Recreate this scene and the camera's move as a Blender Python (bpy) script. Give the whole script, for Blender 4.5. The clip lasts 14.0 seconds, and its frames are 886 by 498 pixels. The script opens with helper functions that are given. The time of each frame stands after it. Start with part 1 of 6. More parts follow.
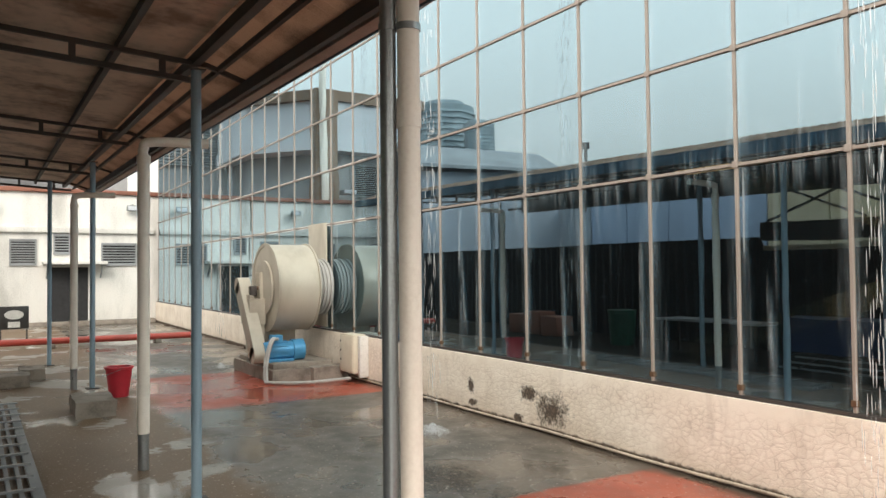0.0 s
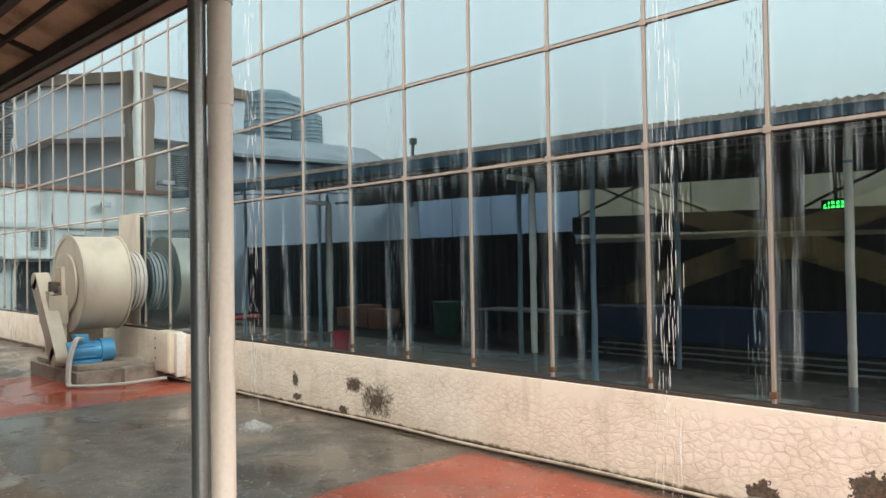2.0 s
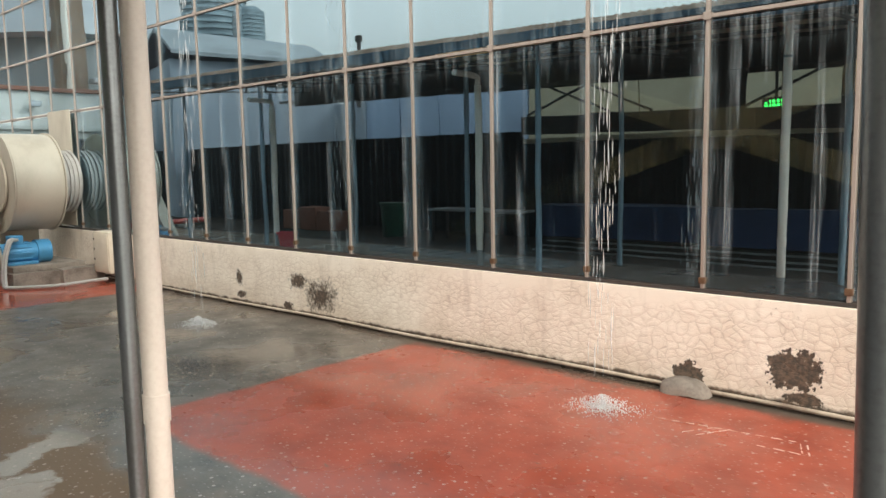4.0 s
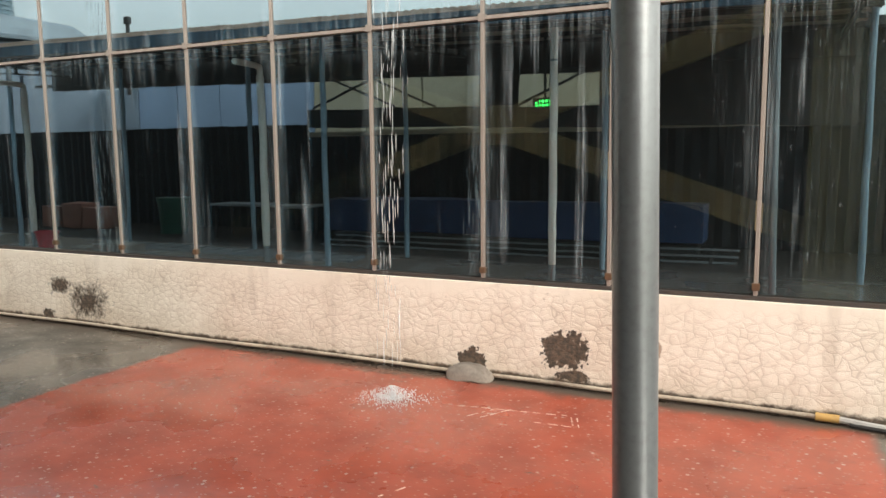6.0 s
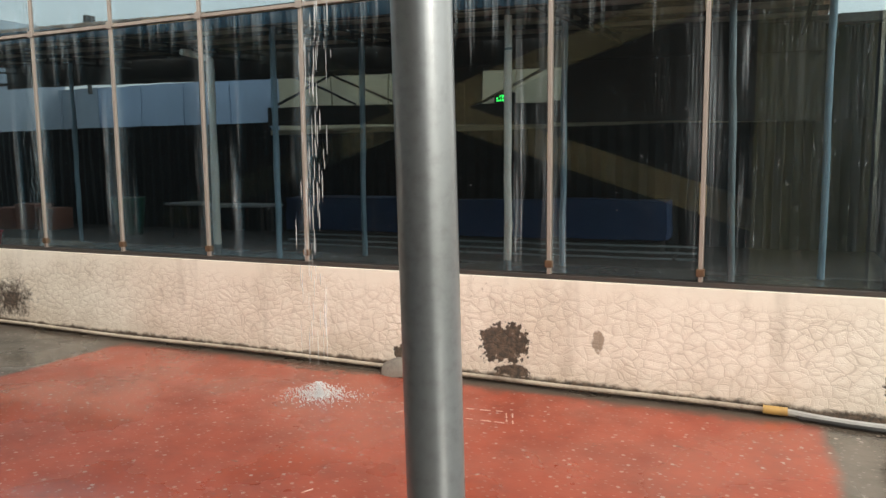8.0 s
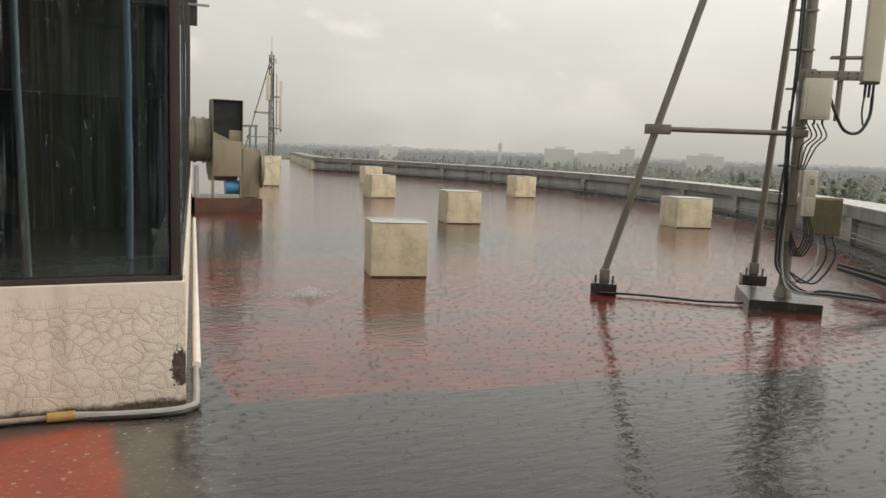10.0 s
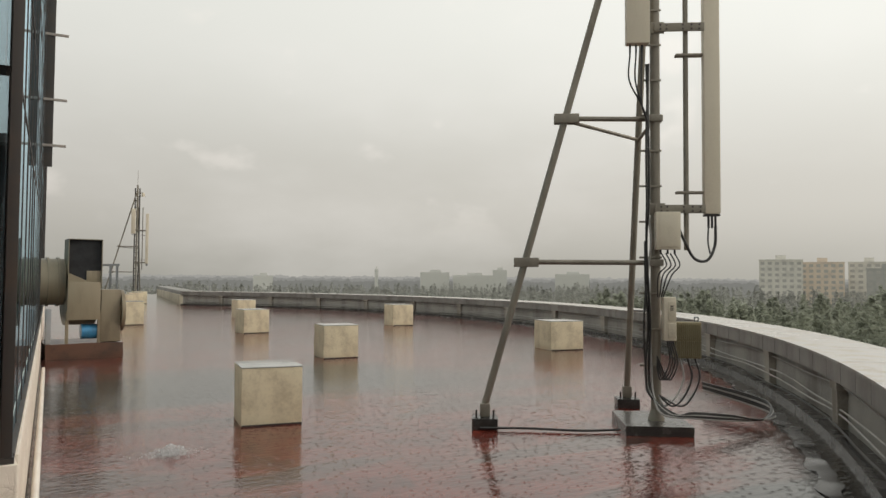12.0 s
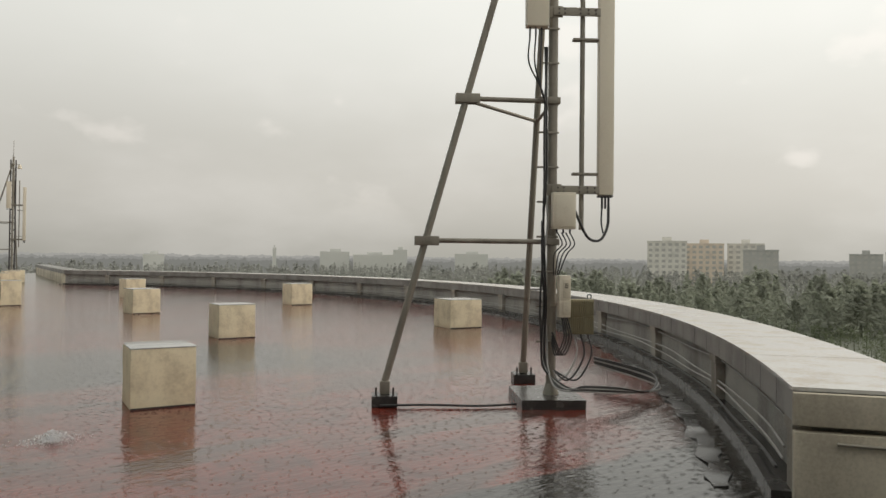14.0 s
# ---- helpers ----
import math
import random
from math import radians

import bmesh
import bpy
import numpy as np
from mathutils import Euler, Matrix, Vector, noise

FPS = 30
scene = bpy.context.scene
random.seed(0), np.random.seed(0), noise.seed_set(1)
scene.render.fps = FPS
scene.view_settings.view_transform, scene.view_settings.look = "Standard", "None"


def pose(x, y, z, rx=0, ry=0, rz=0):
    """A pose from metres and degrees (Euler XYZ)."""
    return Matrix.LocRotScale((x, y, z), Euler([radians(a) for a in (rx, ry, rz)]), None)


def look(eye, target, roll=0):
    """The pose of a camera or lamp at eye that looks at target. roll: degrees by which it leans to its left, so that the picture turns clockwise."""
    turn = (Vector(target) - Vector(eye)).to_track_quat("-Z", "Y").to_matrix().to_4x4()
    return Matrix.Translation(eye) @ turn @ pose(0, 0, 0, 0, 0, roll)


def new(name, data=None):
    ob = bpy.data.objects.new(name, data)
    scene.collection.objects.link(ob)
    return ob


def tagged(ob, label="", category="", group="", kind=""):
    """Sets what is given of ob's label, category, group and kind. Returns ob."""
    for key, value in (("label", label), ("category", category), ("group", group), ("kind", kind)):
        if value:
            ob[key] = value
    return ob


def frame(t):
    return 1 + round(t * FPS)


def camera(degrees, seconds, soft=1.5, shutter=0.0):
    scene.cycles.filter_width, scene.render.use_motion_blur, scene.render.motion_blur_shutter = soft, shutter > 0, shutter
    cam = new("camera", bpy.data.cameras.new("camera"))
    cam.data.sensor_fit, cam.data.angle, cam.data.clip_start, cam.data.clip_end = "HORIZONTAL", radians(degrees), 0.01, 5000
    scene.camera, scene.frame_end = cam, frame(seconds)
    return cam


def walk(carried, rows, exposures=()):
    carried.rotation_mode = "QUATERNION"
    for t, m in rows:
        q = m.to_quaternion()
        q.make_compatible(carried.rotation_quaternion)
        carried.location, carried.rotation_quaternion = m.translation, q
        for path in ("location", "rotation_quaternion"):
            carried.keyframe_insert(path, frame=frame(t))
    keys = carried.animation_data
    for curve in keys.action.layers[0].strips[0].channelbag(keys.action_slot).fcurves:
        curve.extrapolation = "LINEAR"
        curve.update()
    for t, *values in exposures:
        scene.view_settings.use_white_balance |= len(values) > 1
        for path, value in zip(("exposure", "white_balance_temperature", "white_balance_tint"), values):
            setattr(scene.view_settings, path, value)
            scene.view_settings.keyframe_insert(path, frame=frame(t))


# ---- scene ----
cam = camera(61.7, 14.0)
PATH = [
    (0, (-0.824, -5.576, 1.925), (-2.529, -4.533, 1.98), -0.6),
    (0.5, (-0.819, -5.55, 1.921), (-2.462, -4.411, 1.971), -0.7),
    (1, (-0.816, -5.541, 1.922), (-2.399, -4.32, 1.963), -0.8),
    (1.5, (-0.793, -5.518, 1.887), (-2.284, -4.187, 1.927), -0.8),
    (2, (-0.819, -5.517, 1.877), (-2.243, -4.114, 1.913), -0.9),
    (2.2, (-0.784, -5.488, 1.88), (-2.215, -4.091, 1.914), -0.9),
    (4.3, (-0.756, -5.442, 1.753), (-2.031, -3.924, 1.488), -0.5),
    (4.5, (-0.738, -5.442, 1.764), (-1.964, -3.887, 1.482), -0.5),
    (5, (-0.727, -5.402, 1.746), (-1.833, -3.757, 1.481), -0.4),
    (5.5, (-0.744, -5.385, 1.753), (-1.717, -3.656, 1.503), -0.4),
    (6, (-0.767, -5.395, 1.758), (-1.625, -3.605, 1.514), -0.5),
    (6.5, (-0.779, -5.41, 1.712), (-1.544, -3.579, 1.463), -0.7),
    (7, (-0.732, -5.257, 1.696), (-1.535, -3.447, 1.419), -1.1),
    (7.5, (-0.623, -5.158, 1.705), (-1.544, -3.405, 1.422), -1.1),
    (8, (-0.601, -4.976, 1.579), (-1.406, -3.16, 1.351), -0.5),
    (8.1, (-0.584, -4.918, 1.598), (-1.317, -3.069, 1.384), -0.5),
    (8.3, (-0.634, -4.88, 1.598), (-1.171, -2.964, 1.399), 0.3),
    (8.5, (-0.561, -4.754, 1.589), (-0.905, -2.793, 1.395), 0.2),
    (8.6, (-0.537, -4.734, 1.583), (-0.794, -2.76, 1.391), -0.0),
    (9, (-0.44, -4.659, 1.569), (-0.378, -2.684, 1.262), 0.6),
    (9.2, (-0.403, -4.643, 1.569), (-0.139, -2.702, 1.163), 1.3),
    (11.3, (-0.243, -4.404, 1.722), (0.855, -2.734, 1.797), 0.6),
    (11.5, (-0.232, -4.421, 1.74), (0.859, -2.747, 1.826), 0.4),
    (12, (-0.223, -4.446, 1.745), (0.898, -2.791, 1.825), 0.4),
    (12.5, (-0.185, -4.442, 1.744), (1.056, -2.875, 1.799), 0.5),
    (13, (-0.147, -4.413, 1.724), (1.249, -2.982, 1.763), 0.6),
    (13.5, (-0.168, -4.416, 1.725), (1.247, -3.003, 1.761), 0.6),
    (14, (-0.217, -4.435, 1.729), (1.116, -2.944, 1.756), 0.6),
]
EXPO = [(0.0, 0.65), (7.6, 0.65), (8.2, 0.3), (8.6, 0.05), (9.2, -0.12), (11.3, -0.62), (14.0, -0.6)]
walk(cam, [(t, look(e, g, r)) for t, e, g, r in PATH], EXPO)

# ---- node helpers ----


class Nodes:
    """Short names for shader nodes of one material."""

    def __init__(self, tree):
        self.t = tree

    def add(self, kind):
        return self.t.nodes.new(kind)

    def put(self, socket, value):
        if isinstance(value, bpy.types.NodeSocket):
            self.t.links.new(value, socket)
        elif isinstance(value, tuple) and len(value) == 3 and socket.type == "RGBA":
            socket.default_value = (*value, 1)
        else:
            socket.default_value = value

    def m(self, op, a, b=0.0, c=0.0):
        n = self.add("ShaderNodeMath")
        n.operation = op
        for s, v in zip(n.inputs, (a, b, c)):
            self.put(s, v)
        return n.outputs[0]

    def vec(self, op, a, b=(0.0, 0.0, 0.0)):
        n = self.add("ShaderNodeVectorMath")
        n.operation = op
        self.put(n.inputs[0], a)
        self.put(n.inputs[1], b)
        return n.outputs[0]

    def step(self, v, lo, hi):
        n = self.add("ShaderNodeMapRange")
        n.interpolation_type = "SMOOTHSTEP"
        self.put(n.inputs[0], v)
        n.inputs[1].default_value, n.inputs[2].default_value = lo, hi
        return n.outputs[0]

    def noise(self, vec, scale, detail=4.0, rough=0.55, dist=0.0):
        n = self.add("ShaderNodeTexNoise")
        self.put(n.inputs["Vector"], vec)
        n.inputs["Scale"].default_value, n.inputs["Detail"].default_value = scale, detail
        n.inputs["Roughness"].default_value, n.inputs["Distortion"].default_value = rough, dist
        return n.outputs[0]

    def voro(self, vec, scale, feature="F1", out=0, rand=1.0, flat=False):
        n = self.add("ShaderNodeTexVoronoi")
        if flat:
            n.voronoi_dimensions = "2D"
        n.feature = feature
        self.put(n.inputs["Vector"], vec)
        n.inputs["Scale"].default_value = scale
        n.inputs["Randomness"].default_value = rand
        return n.outputs[out]

    def mix(self, f, a, b):
        n = self.add("ShaderNodeMix")
        n.data_type = "RGBA"
        self.put(n.inputs[0], f)
        self.put(n.inputs[6], a)
        self.put(n.inputs[7], b)
        return n.outputs[2]

    def lerp(self, f, a, b):
        n = self.add("ShaderNodeMix")
        n.data_type = "FLOAT"
        self.put(n.inputs[0], f)
        self.put(n.inputs[2], a)
        self.put(n.inputs[3], b)
        return n.outputs[0]

    def coords(self, which="Object"):
        return self.add("ShaderNodeTexCoord").outputs[which]

    def world(self):
        return self.add("ShaderNodeNewGeometry").outputs["Position"]

    def split(self, v):
        n = self.add("ShaderNodeSeparateXYZ")
        self.put(n.inputs[0], v)
        return n.outputs

    def scaled(self, v, s):
        n = self.add("ShaderNodeMapping")
        self.put(n.inputs[0], v)
        n.inputs[3].default_value = s
        return n.outputs[0]

    def bump(self, h, strength=0.3, distance=0.01):
        n = self.add("ShaderNodeBump")
        n.inputs["Strength"].default_value, n.inputs["Distance"].default_value = strength, distance
        self.put(n.inputs["Height"], h)
        return n.outputs[0]


def blank(name):
    k = bpy.data.materials.new(name)
    k.use_nodes = True
    k.node_tree.nodes.clear()
    n = Nodes(k.node_tree)
    n.out = n.add("ShaderNodeOutputMaterial")
    return k, n


def principled(n, color, rough, metal=0.0, normal=None, spec=0.5):
    p = n.add("ShaderNodeBsdfPrincipled")
    n.put(p.inputs["Base Color"], color)
    n.put(p.inputs["Roughness"], rough)
    n.put(p.inputs["Metallic"], metal)
    n.put(p.inputs["Specular IOR Level"], spec)
    if normal is not None:
        n.put(p.inputs["Normal"], normal)
    n.t.links.new(p.outputs[0], n.out.inputs[0])
    return p


def plain(name, color, rough=0.6, metal=0.0, dirt=None, amount=0.5, scale=6.0, grain=90.0, bump=0.15, streak=1.0, spec=0.5):
    """Paint, metal, plastic or plaster with stains at two scales and a fine relief."""
    k, n = blank(name)
    v = n.coords()
    dirt = dirt or tuple(c * 0.45 for c in color)
    big = n.noise(n.scaled(v, (1, 1, 1 / streak)), scale, 5)
    fine = n.noise(v, grain, 3)
    rnd = n.add("ShaderNodeObjectInfo").outputs["Random"]
    f = n.m("MULTIPLY", n.step(n.m("ADD", big, n.m("MULTIPLY", fine, 0.25)), 0.52, 0.88), amount)
    c = n.mix(f, color, dirt)
    c = n.mix(n.m("MULTIPLY", rnd, 0.12), c, dirt)
    c = n.mix(n.m("MULTIPLY", n.step(fine, 0.45, 0.75), 0.15 * amount), c, dirt)
    r = n.m("ADD", n.m("MULTIPLY", n.m("SUBTRACT", big, 0.5), 0.3), rough)
    h = n.m("ADD", n.m("MULTIPLY", fine, 0.4), big)
    principled(n, c, r, metal, n.bump(h, bump, 0.004), spec)
    return k


# ---- sky and sun ----
SUN_AT = Vector((0.84, -0.5, 0.55)).normalized()
world = bpy.data.worlds.new("overcast_sky")
scene.world = world
world.use_nodes = True
wn = Nodes(world.node_tree)
world.node_tree.nodes.clear()
wout = wn.add("ShaderNodeOutputWorld")
bg = wn.add("ShaderNodeBackground")
sky = wn.add("ShaderNodeTexSky")
sky.sky_type = "NISHITA"
sky.sun_disc = False
sky.sun_elevation = math.asin(SUN_AT.z)
sky.sun_rotation = math.atan2(SUN_AT.x, SUN_AT.y)
sky.dust_density = 6.0
grey = wn.add("ShaderNodeHueSaturation")
grey.inputs["Saturation"].default_value = 0.25
grey.inputs["Value"].default_value = 0.07
wn.put(grey.inputs["Color"], sky.outputs[0])
wv = wn.coords("Generated")
wz = wn.split(wv)[2]
wcol = wn.mix(wn.step(wz, -0.02, 0.1), (0.44, 0.425, 0.375), (0.63, 0.605, 0.545))
wcol = wn.mix(wn.step(wz, 0.07, 0.36), wcol, (0.94, 0.94, 0.875))
cl = wn.noise(wn.scaled(wv, (1, 1, 2.2)), 3.4, 5, 0.5)
wcol = wn.mix(wn.m("MULTIPLY", wn.step(cl, 0.4, 0.8), 0.25), wcol, (1.05, 1.02, 0.97))
puff = wn.noise(wn.scaled(wv, (1, 1, 1.6)), 9.0, 4, 0.45)
wcol = wn.mix(wn.m("MULTIPLY", wn.m("MULTIPLY", wn.step(puff, 0.6, 0.72), wn.step(wz, 0.04, 0.12)), 0.3), wcol, (1.1, 1.03, 0.95))
wcol = wn.mix(0.9, grey.outputs[0], wcol)
toward = wn.add("ShaderNodeVectorMath")
toward.operation = "DOT_PRODUCT"
wn.put(toward.inputs[0], wv)
toward.inputs[1].default_value = (SUN_AT.x, SUN_AT.y, 0.0)
lift = wn.m("MULTIPLY_ADD", wn.step(toward.outputs["Value"], -0.9, 0.95), 0.32, 0.84)
wcol = wn.vec("MULTIPLY", wcol, wn.add("ShaderNodeCombineXYZ").outputs[0])
for socket in wcol.node.inputs[1].links[0].from_node.inputs:
    wn.put(socket, lift)
wn.put(bg.inputs[0], wcol)
bg.inputs[1].default_value = 1.5
world.node_tree.links.new(bg.outputs[0], wout.inputs[0])

sun_data = bpy.data.lights.new("sun", "SUN")
sun_data.energy, sun_data.angle, sun_data.color = 1.3, radians(26), (1.0, 0.9, 0.78)
sun = new("sun", sun_data)
sun.matrix_world = look((0, 0, 60), Vector((0, 0, 60)) - SUN_AT)

# ---- mesh helpers ----


def bm_box(bm, x0, x1, y0, y1, z0, z1, bevel=0.0, m=None):
    r = bmesh.ops.create_cube(bm, size=1)
    vs = r["verts"]
    for v in vs:
        v.co = Vector((x0 + (x1 - x0) * (v.co.x + 0.5), y0 + (y1 - y0) * (v.co.y + 0.5), z0 + (z1 - z0) * (v.co.z + 0.5)))
    if bevel:
        es = list({e for v in vs for e in v.link_edges})
        b = bmesh.ops.bevel(bm, geom=es, offset=bevel, segments=2, affect="EDGES", profile=0.6)
        vs = list({v for f in b["faces"] for v in f.verts} | {v for v in vs if v.is_valid})
    if m is not None:
        bmesh.ops.transform(bm, matrix=m, verts=[v for v in vs if v.is_valid])
    return bm


def box(x0, x1, y0, y1, z0, z1, bevel=0.0):
    return bm_box(bmesh.new(), x0, x1, y0, y1, z0, z1, bevel)


def bm_rod(bm, a, b, r, seg=14, r2=None):
    a, b = Vector(a), Vector(b)
    d = b - a
    m = Matrix.Translation((a + b) / 2) @ d.to_track_quat("Z", "Y").to_matrix().to_4x4()
    bmesh.ops.create_cone(bm, cap_ends=True, segments=seg, radius1=r, radius2=r if r2 is None else r2, depth=d.length, matrix=m)
    return bm


def rod(a, b, r, seg=14, r2=None):
    return bm_rod(bmesh.new(), a, b, r, seg, r2)


def bm_beam(bm, a, b, w, h):
    """A rectangular bar from a to b, w wide and h high."""
    a, b = Vector(a), Vector(b)
    d = b - a
    x = d.normalized()
    side = x.cross(Vector((0, 0, 1)))
    side = side.normalized() if side.length > 1e-4 else Vector((1, 0, 0))
    up = side.cross(x)
    m = Matrix((x, side, up)).transposed().to_4x4()
    m.translation = (a + b) / 2
    r = bmesh.ops.create_cube(bm, size=1)
    bmesh.ops.transform(bm, matrix=m @ Matrix.Diagonal((d.length, w, h, 1)), verts=r["verts"])
    return bm


def smooth_line(pts, n=8):
    pts = [Vector(p) for p in pts]
    pts = [pts[0] * 2 - pts[1]] + pts + [pts[-1] * 2 - pts[-2]]
    out = []
    for i in range(1, len(pts) - 2):
        p0, p1, p2, p3 = pts[i - 1:i + 3]
        for k in range(n):
            t = k / n
            out.append(0.5 * (2 * p1 + (p2 - p0) * t + (2 * p0 - 5 * p1 + 4 * p2 - p3) * t * t + (3 * p1 - p0 - 3 * p2 + p3) * t ** 3))
    out.append(pts[-2])
    return out


def bm_tube(bm, pts, r, seg=8, n=8):
    line = smooth_line(pts, n) if n else [Vector(p) for p in pts]
    rings = []
    side = None
    for i, p in enumerate(line):
        d = (line[min(i + 1, len(line) - 1)] - line[max(i - 1, 0)]).normalized()
        if side is None:
            side = d.orthogonal().normalized()
        side = (side - d * side.dot(d)).normalized()
        up = d.cross(side)
        rings.append([bm.verts.new(p + r * (math.cos(a) * side + math.sin(a) * up)) for a in [2 * math.pi * k / seg for k in range(seg)]])
    for a, b in zip(rings, rings[1:]):
        for k in range(seg):
            bm.faces.new((a[k], a[(k + 1) % seg], b[(k + 1) % seg], b[k]))
    bm.faces.new(rings[0][::-1])
    bm.faces.new(rings[-1])
    return bm


def tube(pts, r, seg=8, n=8):
    return bm_tube(bmesh.new(), pts, r, seg, n)


def mesh_of(name, bm, material, smooth=None):
    me = bpy.data.meshes.new(name)
    bmesh.ops.recalc_face_normals(bm, faces=bm.faces)
    bm.to_mesh(me)
    bm.free()
    me.materials.append(material)
    if smooth:
        me.polygons.foreach_set("use_smooth", [True] * len(me.polygons))
        me.set_sharp_from_angle(angle=radians(smooth))
    return me


def part(name, bm, material, parent, label="", smooth=40):
    ob = new(name, mesh_of(name, bm, material, smooth))
    ob.parent = parent
    if label:
        ob["label"] = label
    return ob


def thing(name, label, category, group="", at=None):
    ob = new(name)
    ob.empty_display_size = 0.1
    if at is not None:
        ob.matrix_world = at
    return tagged(ob, label, category, group)


def single(name, bm, material, label, category, group="", smooth=40):
    ob = new(name, mesh_of(name, bm, material, smooth))
    return tagged(ob, label, category, group)


def setting(name, bm, material, smooth=None, label=""):
    ob = new(name, mesh_of(name, bm, material, smooth))
    return tagged(ob, label, kind="structure")


def holder(name, label=""):
    ob = new(name)
    ob.empty_display_size = 0.1
    return tagged(ob, label, kind="structure")


def shared(name, me, parent, m):
    ob = new(name, me)
    ob.parent = parent
    ob.matrix_local = m
    return ob


# ---- materials ----
STEEL = plain("galvanised_steel", (0.34, 0.365, 0.375), 0.33, 0.7, (0.13, 0.12, 0.11), 0.6, 3.0, 60, 0.1, 4.0)
POSTBLUE = plain("blue_grey_post_paint", (0.28, 0.39, 0.47), 0.45, 0.1, (0.14, 0.2, 0.25), 0.4, 3.0, 60, 0.1, 4.0)
MASTSTEEL = plain("weathered_mast_steel", (0.27, 0.245, 0.20), 0.5, 0.3, (0.12, 0.1, 0.08), 0.5, 4.0, 60, 0.1, 3.0)
DIRTYPVC = plain("dirty_conduit_plastic", (0.50, 0.42, 0.33), 0.5, 0, (0.17, 0.12, 0.09), 0.8, 4.0, 50, 0.1)
PVC = plain("cream_pvc", (0.93, 0.86, 0.77), 0.4, 0, (0.42, 0.32, 0.24), 0.28, 2.6, 50, 0.08, 5.0)
ROOFTOP = plain("dark_blue_roof_sheet", (0.09, 0.15, 0.21), 0.55, 0.1, (0.03, 0.04, 0.05), 0.5, 1.5)
DARKSTEEL = plain("dark_roof_steel", (0.055, 0.05, 0.048), 0.6, 0.2, (0.10, 0.07, 0.05), 0.5, 5.0)
BOARD = plain("brown_roof_lining", (0.78, 0.63, 0.50), 0.8, 0, (0.22, 0.15, 0.105), 1.0, 1.3, 9, 0.1)
SHEET = plain("rusty_corrugated_sheet", (0.46, 0.32, 0.24), 0.6, 0.0, (0.09, 0.05, 0.03), 0.7, 2.4)
FASCIA = plain("weathered_fascia", (0.42, 0.33, 0.27), 0.6, 0, (0.18, 0.12, 0.09), 0.5, 2.0, 60, 0.1, 1.0)
BRONZE = plain("bronze_anodised_frame", (0.38, 0.325, 0.285), 0.45, 0.15, (0.22, 0.175, 0.145), 0.5, 3.0, 60, 0.08, 3.0)
RUSTDARK = plain("rusted_clip", (0.16, 0.09, 0.05), 0.7, 0.3)
WHITEWALL = plain("stained_white_render", (0.78, 0.76, 0.72), 0.85, 0, (0.33, 0.32, 0.3), 0.75, 0.7, 24, 0.25, 3.0)
YARDBLUE = plain("blue_shaded_cladding", (0.30, 0.38, 0.52), 0.7, 0, (0.2, 0.25, 0.32), 0.4, 0.5)
PALEBLUE = plain("pale_clad_wall", (0.62, 0.64, 0.68), 0.7, 0, (0.4, 0.4, 0.42), 0.5, 0.4, 20, 0.1, 3.0)
GREYWALL = plain("grey_plaster", (0.36, 0.37, 0.38), 0.85, 0, (0.17, 0.17, 0.17), 0.7, 0.6, 24, 0.2, 2.0)
BROWNRED = plain("red_oxide_coping", (0.30, 0.12, 0.08), 0.7, 0, (0.14, 0.07, 0.05), 0.6, 2.0)
BROWNTRIM = plain("brown_trim", (0.24, 0.16, 0.11), 0.7, 0, (0.11, 0.08, 0.06), 0.6, 1.2, 40, 0.1, 4.0)
LOUVRE = plain("grey_louvre", (0.30, 0.31, 0.32), 0.6, 0.1, (0.14, 0.14, 0.14), 0.5, 2.0)
# near-black colour stands in for the shade inside openings
DARKVOID = plain("opening_shade", (0.025, 0.025, 0.027), 0.8)
# near-black colour stands in for the darkness of unlit rooms and backs
UNLITBLACK = plain("unlit_black", (0.016, 0.016, 0.018), 0.9, 0, (0.008, 0.008, 0.009), 0.5, 0.8)
BLOWER = plain("cream_grey_blower_paint", (0.50, 0.46, 0.38), 0.42, 0.15, (0.27, 0.23, 0.18), 0.5, 2.2, 70, 0.06, 2.0)
# darker copy of the blower paint: its shade and rain stains in one colour
BLOWERSHADED = plain("shaded_stained_blower_paint", (0.33, 0.275, 0.19), 0.4, 0.1, (0.12, 0.09, 0.06), 0.75, 2.4, 60, 0.06, 4.0)
REDPLINTH = plain("wet_red_stained_plinth", (0.15, 0.075, 0.05), 0.35, 0, (0.06, 0.04, 0.03), 0.8, 3.0, 40, 0.3)
CONCRETE = plain("stained_concrete", (0.30, 0.26, 0.22), 0.85, 0, (0.11, 0.09, 0.075), 0.8, 3.0, 40, 0.4)
WETBLACK = plain("wet_black_plinth", (0.035, 0.033, 0.032), 0.25, 0, (0.12, 0.11, 0.1), 0.5, 4.0, 50, 0.3)
BLOCKPAINT = plain("cream_painted_block", (0.80, 0.70, 0.50), 0.7, 0, (0.34, 0.26, 0.16), 0.5, 3.4, 30, 0.5, 1.3)
BLOCKTOP = plain("wet_block_top", (0.42, 0.42, 0.40), 0.15, 0, (0.3, 0.29, 0.27), 0.5, 3.0)
MOTORBLUE = plain("blue_motor_enamel", (0.07, 0.30, 0.55), 0.35, 0.1, (0.05, 0.14, 0.22), 0.4, 5.0)
TARPBLUE = plain("blue_tarpaulin", (0.016, 0.042, 0.115), 0.6, 0, (0.012, 0.025, 0.06), 0.5, 1.4)
HOSEGREY = plain("grey_hose", (0.42, 0.41, 0.39), 0.5, 0, (0.2, 0.18, 0.16), 0.4)
